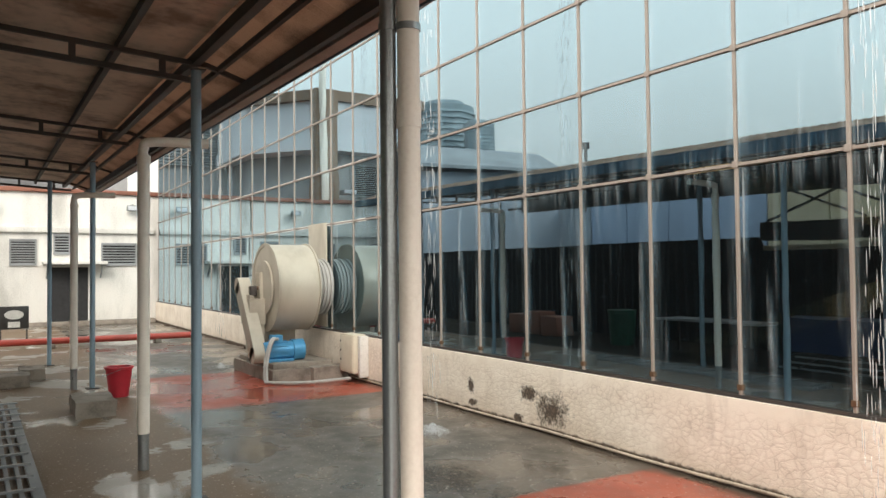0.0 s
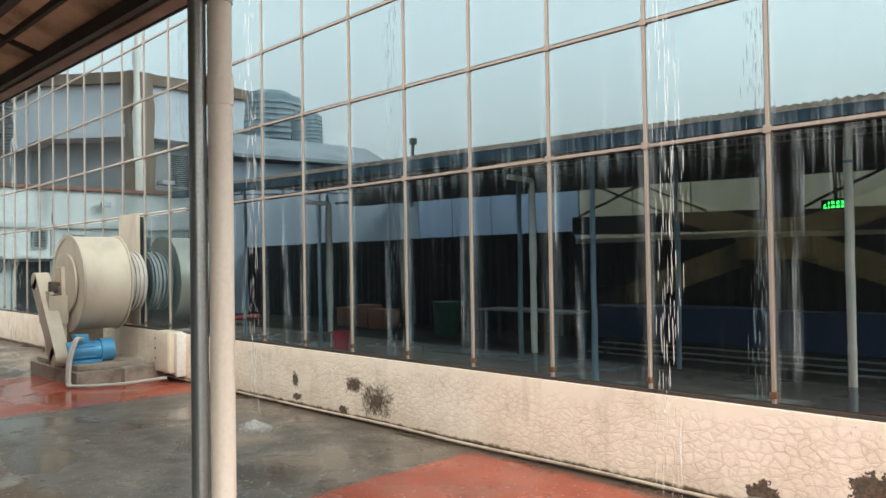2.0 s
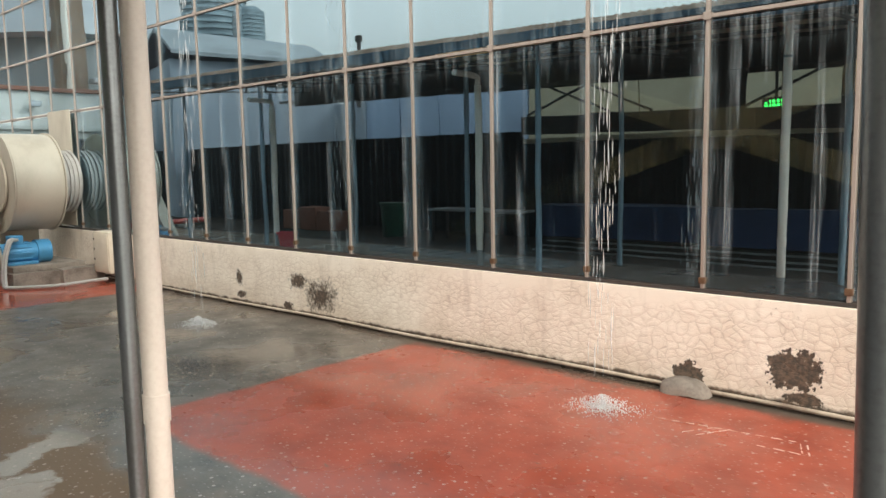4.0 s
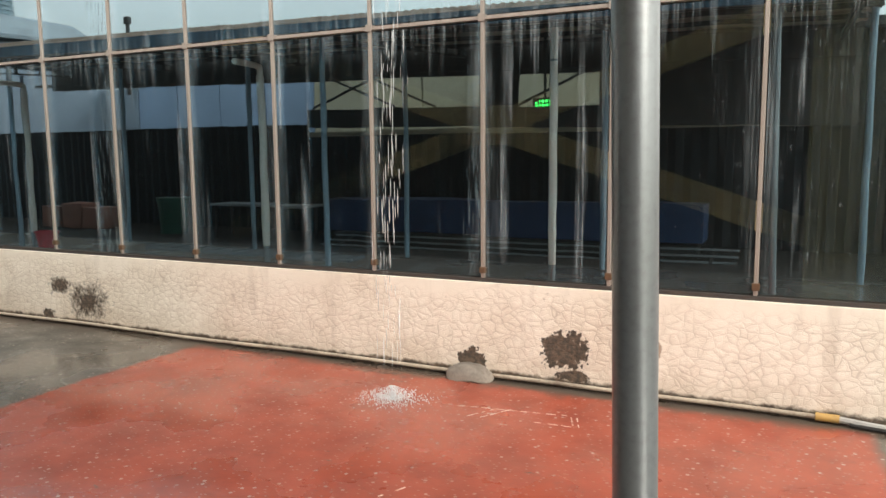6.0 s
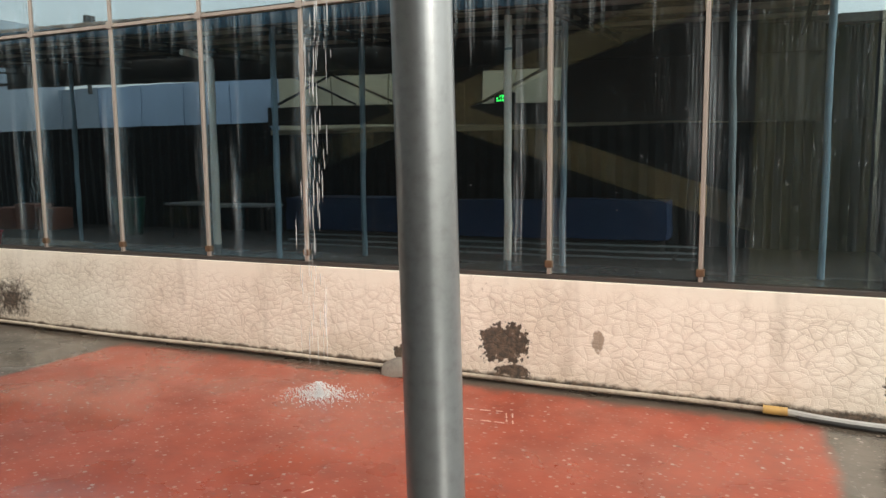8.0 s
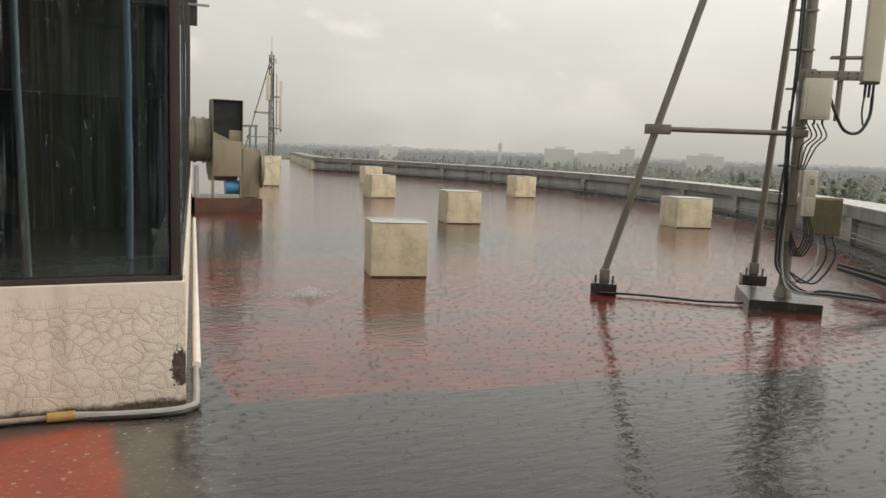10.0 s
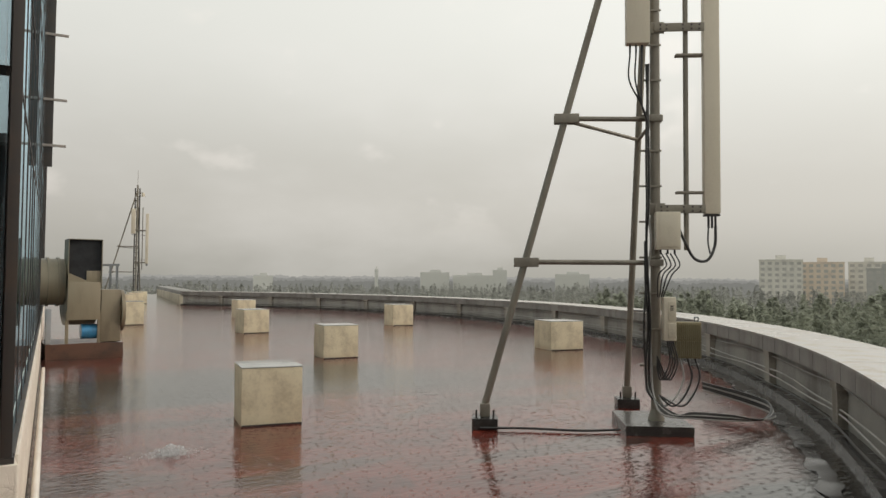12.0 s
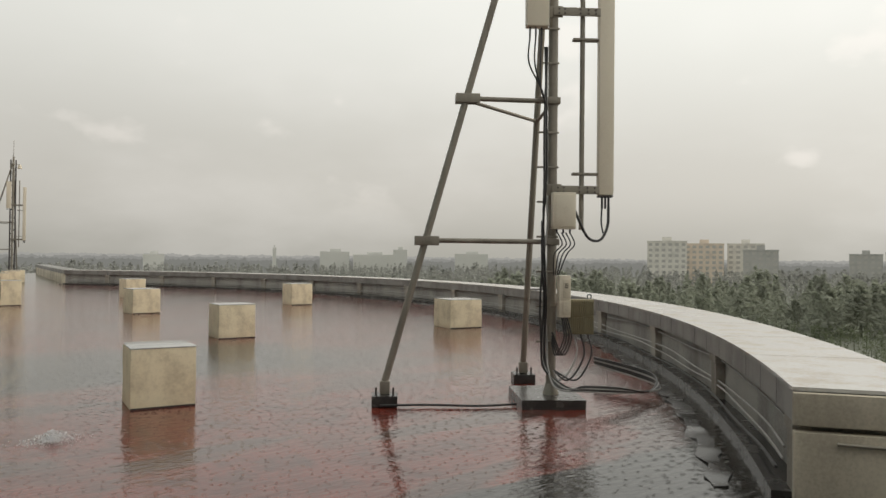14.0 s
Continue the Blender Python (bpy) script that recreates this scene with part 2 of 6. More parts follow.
BLACK = plain("black_cable", (0.02, 0.02, 0.02), 0.4, 0, (0.06, 0.055, 0.05), 0.4)
EQUIP = plain("cream_equipment_case", (0.68, 0.62, 0.50), 0.4, 0, (0.45, 0.38, 0.28), 0.4, 3.0, 60, 0.05)
ANTENNA = plain("antenna_radome", (0.74, 0.67, 0.54), 0.45, 0, (0.5, 0.42, 0.32), 0.4, 1.6, 60, 0.05, 4.0)
OLIVE = plain("olive_heatsink", (0.30, 0.26, 0.16), 0.55, 0.2, (0.16, 0.13, 0.08), 0.5, 4.0)
CORNEROLIVE = plain("olive_corner_panel", (0.36, 0.32, 0.2), 0.9, 0, (0.14, 0.13, 0.075), 0.6, 2.0, 30, 0.1, 3.0)
BRACE = plain("ochre_brace_paint", (0.62, 0.46, 0.27), 0.6, 0, (0.2, 0.15, 0.09), 0.6, 2.0)
CREAMPANEL = plain("cream_cladding", (0.44, 0.38, 0.27), 0.7, 0, (0.28, 0.23, 0.16), 0.5, 1.0)
REDPLASTIC = plain("red_plastic", (0.55, 0.03, 0.05), 0.35, 0, (0.3, 0.02, 0.03), 0.3)
REDPIPE = plain("red_fire_pipe", (0.50, 0.07, 0.05), 0.4, 0, (0.22, 0.05, 0.04), 0.5, 2.0)
GREENPLASTIC = plain("green_plastic", (0.012, 0.075, 0.045), 0.45)
YELLOWTAPE = plain("yellow_joint_tape", (0.50, 0.30, 0.09), 0.5, 0, (0.3, 0.2, 0.08), 0.6, 20.0)
WALLGREY = plain("parapet_grey_render", (0.40, 0.38, 0.345), 0.8, 0, (0.17, 0.155, 0.14), 0.8, 1.3, 36, 0.25, 3.0)
COPEFACE = plain("coping_stone_face", (0.28, 0.27, 0.25), 0.45, 0, (0.14, 0.13, 0.12), 0.85, 1.8, 40, 0.15, 2.0)
COPETOP = plain("wet_coping_slab", (0.60, 0.59, 0.57), 0.16, 0, (0.36, 0.29, 0.21), 0.75, 2.6, 30, 0.06)
PIERGREY = plain("pilaster_grey_render", (0.42, 0.385, 0.33), 0.75, 0, (0.17, 0.145, 0.12), 0.8, 2.2, 36, 0.2, 3.0)
PIERPAINT = plain("pier_cream_paint", (0.60, 0.54, 0.42), 0.7, 0, (0.26, 0.22, 0.17), 0.7, 1.6, 40, 0.2, 3.0)
TOWERCLAD = plain("cooling_tower_slats", (0.26, 0.33, 0.37), 0.6, 0.1, (0.14, 0.18, 0.2), 0.5, 1.0)
GREYROOF = plain("grey_sheet_roof", (0.30, 0.33, 0.36), 0.5, 0.2, (0.18, 0.19, 0.2), 0.5, 0.8)
# far facades, and windows most of all, carry the rain haze in their colour
FARCREAM = plain("far_cream_facade", (0.74, 0.72, 0.66), 0.9, 0, (0.36, 0.35, 0.33), 0.4, 0.2)
FARPINK = plain("far_peach_facade", (0.76, 0.66, 0.55), 0.9, 0, (0.36, 0.33, 0.30), 0.4, 0.2)
FARGREY = plain("far_grey_facade", (0.46, 0.46, 0.44), 0.9, 0, (0.26, 0.26, 0.25), 0.4, 0.2)
FARWINDOW = plain("haze_paled_window", (0.52, 0.51, 0.48), 0.8)
PAINTMARK = plain("worn_floor_paint", (0.66, 0.47, 0.40), 0.7, 0, (0.45, 0.16, 0.10), 0.9, 14.0)
SHEDWALL = plain("grey_blue_shed_cladding", (0.30, 0.34, 0.40), 0.7, 0, (0.2, 0.22, 0.25), 0.5, 0.4, 20, 0.1, 3.0)


def led_material():
    k, n = blank("green_led")
    e = n.add("ShaderNodeEmission")
    n.put(e.inputs[0], (0.05, 1.0, 0.12))
    e.inputs[1].default_value = 3.0
    n.t.links.new(e.outputs[0], n.out.inputs[0])
    return k


LED = led_material()


def water_material(name, body):
    """Falling and splashing water, white with trapped air."""
    k, n = blank(name)
    d = n.add("ShaderNodeBsdfPrincipled")
    d.inputs["Base Color"].default_value = (0.85, 0.87, 0.88, 1)
    d.inputs["Roughness"].default_value = 0.12
    tr = n.add("ShaderNodeBsdfTransparent")
    mx = n.add("ShaderNodeMixShader")
    mx.inputs[0].default_value = body
    n.t.links.new(tr.outputs[0], mx.inputs[1])
    n.t.links.new(d.outputs[0], mx.inputs[2])
    n.t.links.new(mx.outputs[0], n.out.inputs[0])
    return k


WATER = water_material("aerated_water", 0.3)
FOAM = water_material("splashing_foam", 0.85)


def glass_material(name, tall):
    """Blue-green reflective glazing with rain streaks and a film of dirt that is thick along the frames."""
    k, n = blank(name)
    v = n.coords()
    sx, _, sz = n.split(v)
    rnd = n.add("ShaderNodeObjectInfo").outputs["Random"]
    shift = n.vec("ADD", v, n.add("ShaderNodeCombineXYZ").outputs[0])
    comb = shift.node.inputs[1].links[0].from_node
    n.put(comb.inputs[0], n.m("MULTIPLY", rnd, 37.0))
    n.put(comb.inputs[2], n.m("MULTIPLY", rnd, 11.0))
    lines = n.noise(n.scaled(shift, (64, 1, 1.1)), 1.0, 3, 0.6)
    broad = n.noise(n.scaled(shift, (7.0, 1, 0.22)), 1.0, 3, 0.5)
    hang = n.noise(n.scaled(shift, (20, 1, 0.25)), 1.0, 4, 0.65)
    smear = n.noise(n.scaled(shift, (9, 1, 1.3)), 1.0, 4, 0.6)
    spots = n.noise(shift, 55.0, 2)
    dots = n.m("SUBTRACT", 1.0, n.step(n.voro(n.scaled(shift, (1, 0, 0.7)), 22.0), 0.05, 0.09))
    dots = n.m("MULTIPLY", dots, n.step(smear, 0.5, 0.6))
    edge = n.m("ABSOLUTE", sx)
    fibre = n.m("MULTIPLY_ADD", n.step(lines, 0.42, 0.64), 0.9, 0.1)
    rim = n.step(n.m("ADD", edge, n.m("MULTIPLY", n.m("SUBTRACT", smear, 0.5), 0.3)), 0.37, 0.52)
    rim = n.m("MULTIPLY", rim, fibre)
    run = n.m("MULTIPLY", n.m("MULTIPLY", n.step(broad, 0.59, 0.66), fibre), n.step(smear, 0.34, 0.62))
    if tall:
        fringe = n.m("ADD", sz, n.m("MULTIPLY", n.m("SUBTRACT", hang, 0.5), 2.2))
        top = n.m("MULTIPLY", n.step(fringe, 1.8, 2.25), fibre)
        foot = n.m("SUBTRACT", 1.0, n.step(n.m("ADD", sz, n.m("MULTIPLY", spots, 0.12)), 0.05, 0.32))
        film = n.m("MAXIMUM", n.m("MULTIPLY", rim, 0.2), n.m("MAXIMUM", n.m("MULTIPLY", run, 0.32), n.m("MAXIMUM", n.m("MULTIPLY", top, 0.3), n.m("MULTIPLY", foot, 0.03))))
        film = n.m("MAXIMUM", film, n.m("MULTIPLY", dots, 0.3))
        wx = n.split(n.world())[0]
        veil = n.m("MULTIPLY", n.step(wx, -1.7, -0.5), n.m("SUBTRACT", 1.0, n.step(wx, 0.08, 0.12)))
        veil = n.m("MULTIPLY", n.m("MULTIPLY", veil, fibre), n.step(smear, 0.25, 0.75))
        beads = n.step(n.noise(n.scaled(shift, (75, 1, 11)), 1.0, 3, 0.6), 0.61, 0.69)
        film = n.m("MAXIMUM", film, n.m("MULTIPLY", n.m("MULTIPLY", beads, n.step(wx, -2.0, -0.4)), n.m("MULTIPLY", n.step(smear, 0.36, 0.62), 0.22)))
        film = n.m("MAXIMUM", film, n.m("MULTIPLY", veil, 0.035))
    else:
        drip = n.m("ADD", n.m("SUBTRACT", 1.0, sz), n.m("MULTIPLY", n.m("SUBTRACT", hang, 0.5), 1.4))
        film = n.m("MAXIMUM", n.m("MULTIPLY", rim, 0.3), n.m("MAXIMUM", n.m("MULTIPLY", run, 0.14), n.m("MULTIPLY", n.m("MULTIPLY", n.step(drip, 0.85, 1.2), fibre), 0.22)))
    film = n.m("MULTIPLY", film, n.m("ADD", 0.75, n.m("MULTIPLY", spots, 0.5)))
    film = n.m("ADD", film, 0.003)
    through_glass = n.add("ShaderNodeBsdfTransparent")
    n.put(through_glass.inputs[0], (0.52, 0.54, 0.49))
    gl = n.add("ShaderNodeBsdfGlossy")
    n.put(gl.inputs[0], (0.68, 0.88, 1.0))
    gl.inputs["Roughness"].default_value = 0.003
    wob = n.noise(n.scaled(shift, (1.5, 1, 0.8)), 1.0, 2)
    wet = n.noise(n.scaled(shift, (60, 1, 6)), 1.0, 2)
    n.put(gl.inputs["Normal"], n.bump(n.m("ADD", wob, n.m("MULTIPLY", n.m("MULTIPLY", wet, run), 0.02)), 0.05, 0.02))
    lw = n.add("ShaderNodeFresnel")
    lw.inputs[0].default_value = 1.9
    fac = n.m("MINIMUM", n.m("MULTIPLY_ADD", lw.outputs[0], 1.0, 0.30), 0.93)
    a = n.add("ShaderNodeMixShader")
    n.put(a.inputs[0], fac)
    n.t.links.new(through_glass.outputs[0], a.inputs[1])
    n.t.links.new(gl.outputs[0], a.inputs[2])
    di = n.add("ShaderNodeBsdfDiffuse")
    n.put(di.inputs[0], (0.60, 0.66, 0.70))
    b = n.add("ShaderNodeMixShader")
    n.put(b.inputs[0], film)
    n.t.links.new(a.outputs[0], b.inputs[1])
    n.t.links.new(di.outputs[0], b.inputs[2])
    n.t.links.new(b.outputs[0], n.out.inputs[0])
    return k


GLASS_TALL = glass_material("streaked_tall_glass", True)
GLASS = glass_material("reflective_glass", False)


def plaster_material():
    """Peach-cream paint on crazed plaster, with mould and flaked patches."""
    k, n = blank("crazed_cream_plaster")
    v = n.world()
    x, y, z = n.split(v)
    warp = n.noise(v, 3.0, 3)
    wv2 = n.vec("ADD", v, n.vec("MULTIPLY", n.add("ShaderNodeTexNoise").outputs[1], (0.12, 0.12, 0.12)))
    tex = wv2.node.inputs[1].links[0].from_node.inputs[0].links[0].from_node
    n.put(tex.inputs["Vector"], v)
    tex.inputs["Scale"].default_value = 4.0
    flat = n.scaled(wv2, (1.0, 1.0, 1.35))
    crack = n.voro(flat, 11.5, "DISTANCE_TO_EDGE")
    crack2 = n.voro(flat, 24.0, "DISTANCE_TO_EDGE")
    zone = n.step(n.noise(v, 0.9, 3), 0.26, 0.44)
    low = n.m("SUBTRACT", 1.0, n.step(n.m("ADD", z, n.m("MULTIPLY", n.noise(v, 1.6, 4), 0.5)), 0.84, 1.02))
    zone = n.m("MULTIPLY", zone, low)
    line = n.m("SUBTRACT", 1.0, n.step(crack, 0.004, 0.05))
    line2 = n.m("SUBTRACT", 1.0, n.step(crack2, 0.01, 0.08))
    line = n.m("MULTIPLY", n.m("MAXIMUM", line, n.m("MULTIPLY", line2, 0.5)), zone)
    cloud = n.noise(v, 1.3, 5)
    grain = n.noise(v, 70.0, 3)
    c = n.mix(n.step(cloud, 0.4, 0.75), (0.92, 0.83, 0.72), (0.84, 0.74, 0.62))
    between = n.m("MULTIPLY", n.m("SUBTRACT", 1.0, n.step(crack, 0.02, 0.3)), zone)
    c = n.mix(n.m("MULTIPLY", between, 0.26), c, (0.66, 0.55, 0.44))
    c = n.mix(n.m("MULTIPLY", n.m("MULTIPLY", line, n.step(n.noise(v, 2.6, 3), 0.3, 0.62)), 0.5), c, (0.47, 0.37, 0.29))
    low_dirt = n.m("MULTIPLY", n.m("SUBTRACT", 1.0, n.step(n.m("ADD", z, n.m("MULTIPLY", n.noise(v, 2.2, 5, 0.7), 0.7)), 0.42, 0.68)), 0.4)
    c = n.mix(low_dirt, c, (0.56, 0.45, 0.35))
    weep = n.m("MULTIPLY", n.step(n.noise(n.scaled(v, (3.2, 1, 0.5)), 1.6, 4, 0.6), 0.52, 0.72), 0.3)
    c = n.mix(weep, c, (0.50, 0.42, 0.34))
    fleck = n.m("MULTIPLY", n.step(n.noise(v, 34.0, 4, 0.7), 0.6, 0.7), n.step(n.noise(v, 1.1, 3), 0.52, 0.66))
    c = n.mix(n.m("MULTIPLY", fleck, 0.55), c, (0.28, 0.19, 0.12))
    grime = n.m("MULTIPLY", n.step(n.noise(n.scaled(v, (1, 1, 0.25)), 5.0, 5), 0.55, 0.8), 0.35)
    c = n.mix(grime, c, (0.45, 0.36, 0.27))
    ragged = n.noise(v, 9.0, 5, 0.7)
    holes = n.noise(v, 26.0, 3, 0.6)

    def patch(cx, cz, rx, rz, hard):
        dx = n.m("DIVIDE", n.m("SUBTRACT", x, cx), rx)
        dz = n.m("DIVIDE", n.m("SUBTRACT", z, cz), rz)
        d = n.m("SQRT", n.m("ADD", n.m("MULTIPLY", dx, dx), n.m("MULTIPLY", dz, dz)))
        d = n.m("ADD", d, n.m("MULTIPLY", n.m("SUBTRACT", ragged, 0.5), 1.6))
        d = n.m("ADD", d, n.m("MULTIPLY", n.m("SUBTRACT", holes, 0.5), 1.1))
        return n.m("SUBTRACT", 1.0, n.step(d, 1.0 - hard, 1.0))

    mould = patch(-7.52, 0.28, 0.36, 0.24, 0.7)
    for args in ((-7.95, 0.42, 0.22, 0.12, 0.6), (-9.2, 0.36, 0.09, 0.11, 0.4), (-9.15, 0.14, 0.12, 0.06, 0.4), (-8.15, 0.1, 0.1, 0.06, 0.3),
                 (-2.33, 0.30, 0.19, 0.15, 0.1), (-2.25, 0.1, 0.13, 0.05, 0.2), (-3.08, 0.13, 0.12, 0.1, 0.1), (0.1, 0.26, 0.06, 0.12, 0.2)):
        mould = n.m("MAXIMUM", mould, patch(*args))
    # dark foot line: mould and the pipe's shadow line painted as one
    foot = n.m("MULTIPLY", n.m("SUBTRACT", 1.0, n.step(n.m("ADD", z, n.m("MULTIPLY", n.m("SUBTRACT", ragged, 0.5), 0.1)), 0.05, 0.085)), 1.0)
    mould = n.m("MAXIMUM", mould, foot)
    c = n.mix(n.m("MULTIPLY", patch(-1.64, 0.37, 0.045, 0.09, 0.3), 0.75), c, (0.26, 0.18, 0.12))
    brown = n.mix(n.step(holes, 0.4, 0.62), (0.022, 0.013, 0.008), (0.10, 0.06, 0.035))
    c = n.mix(n.m("MULTIPLY", mould, 0.93), c, brown)
    h = n.m("SUBTRACT", n.m("ADD", n.m("MULTIPLY", grain, 0.12), n.m("MULTIPLY", warp, 0.2)), n.m("ADD", n.m("ADD", n.m("MULTIPLY", line, 0.3), n.m("MULTIPLY", between, 0.22)), n.m("MULTIPLY", mould, 0.8)))
    principled(n, c, n.lerp(mould, 0.8, 0.9), 0, n.bump(h, 0.5, 0.012))
    return k


PLASTER = plaster_material()


def roof_floor_material():
    """Wet roof: red oxide paint in fields on grey screed, mud below the canopy, a film of rain water."""
    k, n = blank("wet_painted_roof")
    v = n.world()
    wob = n.noise(v, 1.7, 4)
    off = n.m("MULTIPLY", n.m("SUBTRACT", wob, 0.5), 0.35)
    x, y, z = n.split(v)
    x = n.m("ADD", x, n.m("MULTIPLY", off, 0.6))
    y = n.m("ADD", y, n.m("MULTIPLY", off, 0.5))

    def inside(value, lo, hi, soft=0.05):
        return n.m("MULTIPLY", n.step(value, lo - soft, lo + soft), n.m("SUBTRACT", 1.0, n.step(value, hi - soft, hi + soft)))

    def rect(x0, x1, y0, y1, soft=0.05):
        return n.m("MULTIPLY", inside(x, x0, x1, soft), inside(y, y0, y1, soft))

    red = n.m("MAXIMUM", rect(-5.9, -3.7, -3.1, -0.14), rect(-3.8, -0.27, -4.4, -0.16))
    red = n.m("MAXIMUM", red, rect(-15.2, -11.45, -3.9, 0.3))
    roof = n.m("MULTIPLY", n.step(x, 0.36, 0.46), n.step(n.m("ADD", y, n.m("MULTIPLY", n.m("SUBTRACT", x, 0.4), 0.13)), -0.04, 0.06))
    ex, ey = n.m("ADD", n.split(v)[0], 11.17), n.m("SUBTRACT", n.split(v)[1], 23.6)
    rad = n.m("SQRT", n.m("ADD", n.m("MULTIPLY", ex, ex), n.m("MULTIPLY", ey, ey)))
    rim = n.m("SUBTRACT", 1.0, n.step(n.m("ADD", rad, n.m("MULTIPLY", off, 1.6)), 29.85, 30.0))
    # red drops out in bands: the puddles' grey sky reflection is set by colour
    puddle_noise = n.noise(n.scaled(v, (0.2, 0.6, 1)), 1.0, 5, 0.55)
    band = n.step(puddle_noise, 0.5, 0.56)
    strip = n.m("SUBTRACT", 1.0, n.m("MULTIPLY", inside(y, 5.6, 9.4, 0.5), n.m("SUBTRACT", 1.0, n.step(x, 6.5, 9.0))))
    roof = n.m("MULTIPLY", n.m("MULTIPLY", roof, rim), n.m("MULTIPLY", n.m("SUBTRACT", 1.0, n.m("MULTIPLY", band, 0.85)), strip))
    red_all = n.m("MAXIMUM", red, roof)
    worn = n.noise(v, 2.3, 6, 0.65)
    flake = n.step(n.noise(n.scaled(v, (1.0, 2.2, 1)), 3.2, 5, 0.7), 0.64, 0.72)
    red_all = n.m("MULTIPLY", red_all, n.m("SUBTRACT", 1.0, n.m("MULTIPLY", flake, 0.75)))
    redc = n.mix(n.step(worn, 0.35, 0.7), (0.37, 0.074, 0.04), (0.27, 0.057, 0.033))
    redc = n.mix(roof, redc, n.mix(n.step(worn, 0.4, 0.65), (0.15, 0.028, 0.018), (0.07, 0.019, 0.014)))
    fine = n.noise(v, 38.0, 3)
    greyc = n.mix(n.step(worn, 0.35, 0.68), (0.145, 0.126, 0.104), (0.072, 0.061, 0.05))
    greyc = n.mix(n.m("MULTIPLY", n.step(fine, 0.5, 0.75), 0.4), greyc, (0.17, 0.155, 0.14))
    greyc = n.mix(n.step(n.split(v)[0], -0.1, 0.35), greyc, n.mix(worn, (0.045, 0.042, 0.038), (0.024, 0.023, 0.021)))
    c = n.mix(red_all, greyc, redc)
    mudzone = n.m("MULTIPLY", n.m("SUBTRACT", 1.0, n.step(n.m("ADD", y, n.m("MULTIPLY", off, 1.5)), -3.7, -3.3)), n.m("SUBTRACT", 1.0, n.step(x, -4.6, -3.9)))
    mudpatch = n.step(n.noise(v, 0.8, 5, 0.55, 0.6), 0.425, 0.45)
    mudc = n.mix(mudpatch, (0.36, 0.325, 0.285), (0.17, 0.112, 0.066))
    c = n.mix(mudzone, c, mudc)
    # floor colour turns darker toward the back, ending near black
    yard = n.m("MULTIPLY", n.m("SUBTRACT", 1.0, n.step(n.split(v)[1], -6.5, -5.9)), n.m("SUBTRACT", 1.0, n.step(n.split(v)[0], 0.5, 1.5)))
    dark_field = n.m("MULTIPLY", n.m("SUBTRACT", 1.0, n.step(n.m("ADD", y, n.m("MULTIPLY", off, 1.2)), -4.75, -4.5)), inside(x, -7.0, -0.6, 0.4))
    c = n.mix(n.m("MULTIPLY", dark_field, 0.8), c, (0.045, 0.037, 0.03))
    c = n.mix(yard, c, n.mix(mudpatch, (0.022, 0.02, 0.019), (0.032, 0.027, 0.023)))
    spot = n.m("ADD", n.voro(v, 6.5, flat=True), n.m("MULTIPLY", n.m("SUBTRACT", n.noise(v, 60.0, 2), 0.5), 0.09))
    speck = n.m("MULTIPLY", n.m("SUBTRACT", 1.0, n.step(spot, 0.05, 0.085)), n.step(n.noise(v, 1.9, 2), 0.38, 0.5))
    spot2 = n.m("SUBTRACT", 1.0, n.step(n.voro(n.scaled(v, (1.0, 1.8, 1)), 11.0, flat=True), 0.06, 0.12))
    dry = n.m("SUBTRACT", 1.0, n.step(n.split(v)[0], -0.3, 0.5))
    c = n.mix(n.m("MULTIPLY", n.m("MULTIPLY", n.m("MAXIMUM", speck, n.m("MULTIPLY", spot2, 0.5)), n.m("ADD", n.m("MULTIPLY", dry, 0.8), 0.1)), 0.62), c, (0.55, 0.46, 0.40))
    blot = n.step(n.noise(n.scaled(v, (1, 1.6, 1)), 6.5, 5, 0.7), 0.55, 0.75)
    c = n.mix(n.m("MULTIPLY", blot, 0.3), c, (0.10, 0.06, 0.05))
    grit = n.step(n.noise(v, 120.0, 2, 0.7), 0.56, 0.72)
    c = n.mix(n.m("MULTIPLY", n.m("MULTIPLY", grit, dry), 0.28), c, (0.10, 0.055, 0.045))
    seam = n.m("MULTIPLY", n.step(n.m("ADD", n.split(v)[1], n.m("MULTIPLY", n.m("SUBTRACT", n.noise(v, 3.0, 5, 0.7), 0.5), 0.5)), -0.3, -0.14), dry)
    c = n.mix(n.m("MULTIPLY", seam, 0.72), c, (0.095, 0.072, 0.055))
    # rain film
    wet = n.lerp(dry, 1.0, n.step(n.noise(v, 0.7, 4), 0.36, 0.62))
    rough = n.lerp(wet, n.m("ADD", 0.34, n.m("MULTIPLY", worn, 0.3)), n.m("ADD", 0.10, n.m("MULTIPLY", fine, 0.05)))
    rough = n.lerp(dry, n.m("MULTIPLY_ADD", fine, 0.05, 0.03), rough)
    rough = n.m("MAXIMUM", rough, n.m("MAXIMUM", n.m("MULTIPLY", yard, 0.7), n.m("MULTIPLY", n.m("MULTIPLY", mudzone, mudpatch), 0.45)))
    rings = n.voro(v, 8.0, flat=True)
    drop = n.m("SINE", n.m("MULTIPLY", rings, 55.0))
    drop = n.m("MULTIPLY", drop, n.m("SUBTRACT", 1.0, n.step(rings, 0.05, 0.42)))
    ripple = n.noise(n.scaled(v, (2.0, 6.0, 1)), 2.4, 3, 0.6)
    chop = n.m("MULTIPLY", n.noise(n.scaled(v, (1, 1.5, 1)), 17.0, 3, 0.6), n.m("MULTIPLY_ADD", n.step(n.noise(n.scaled(v, (0.3, 0.8, 1)), 1.0, 3), 0.42, 0.62), 0.55, 0.08))
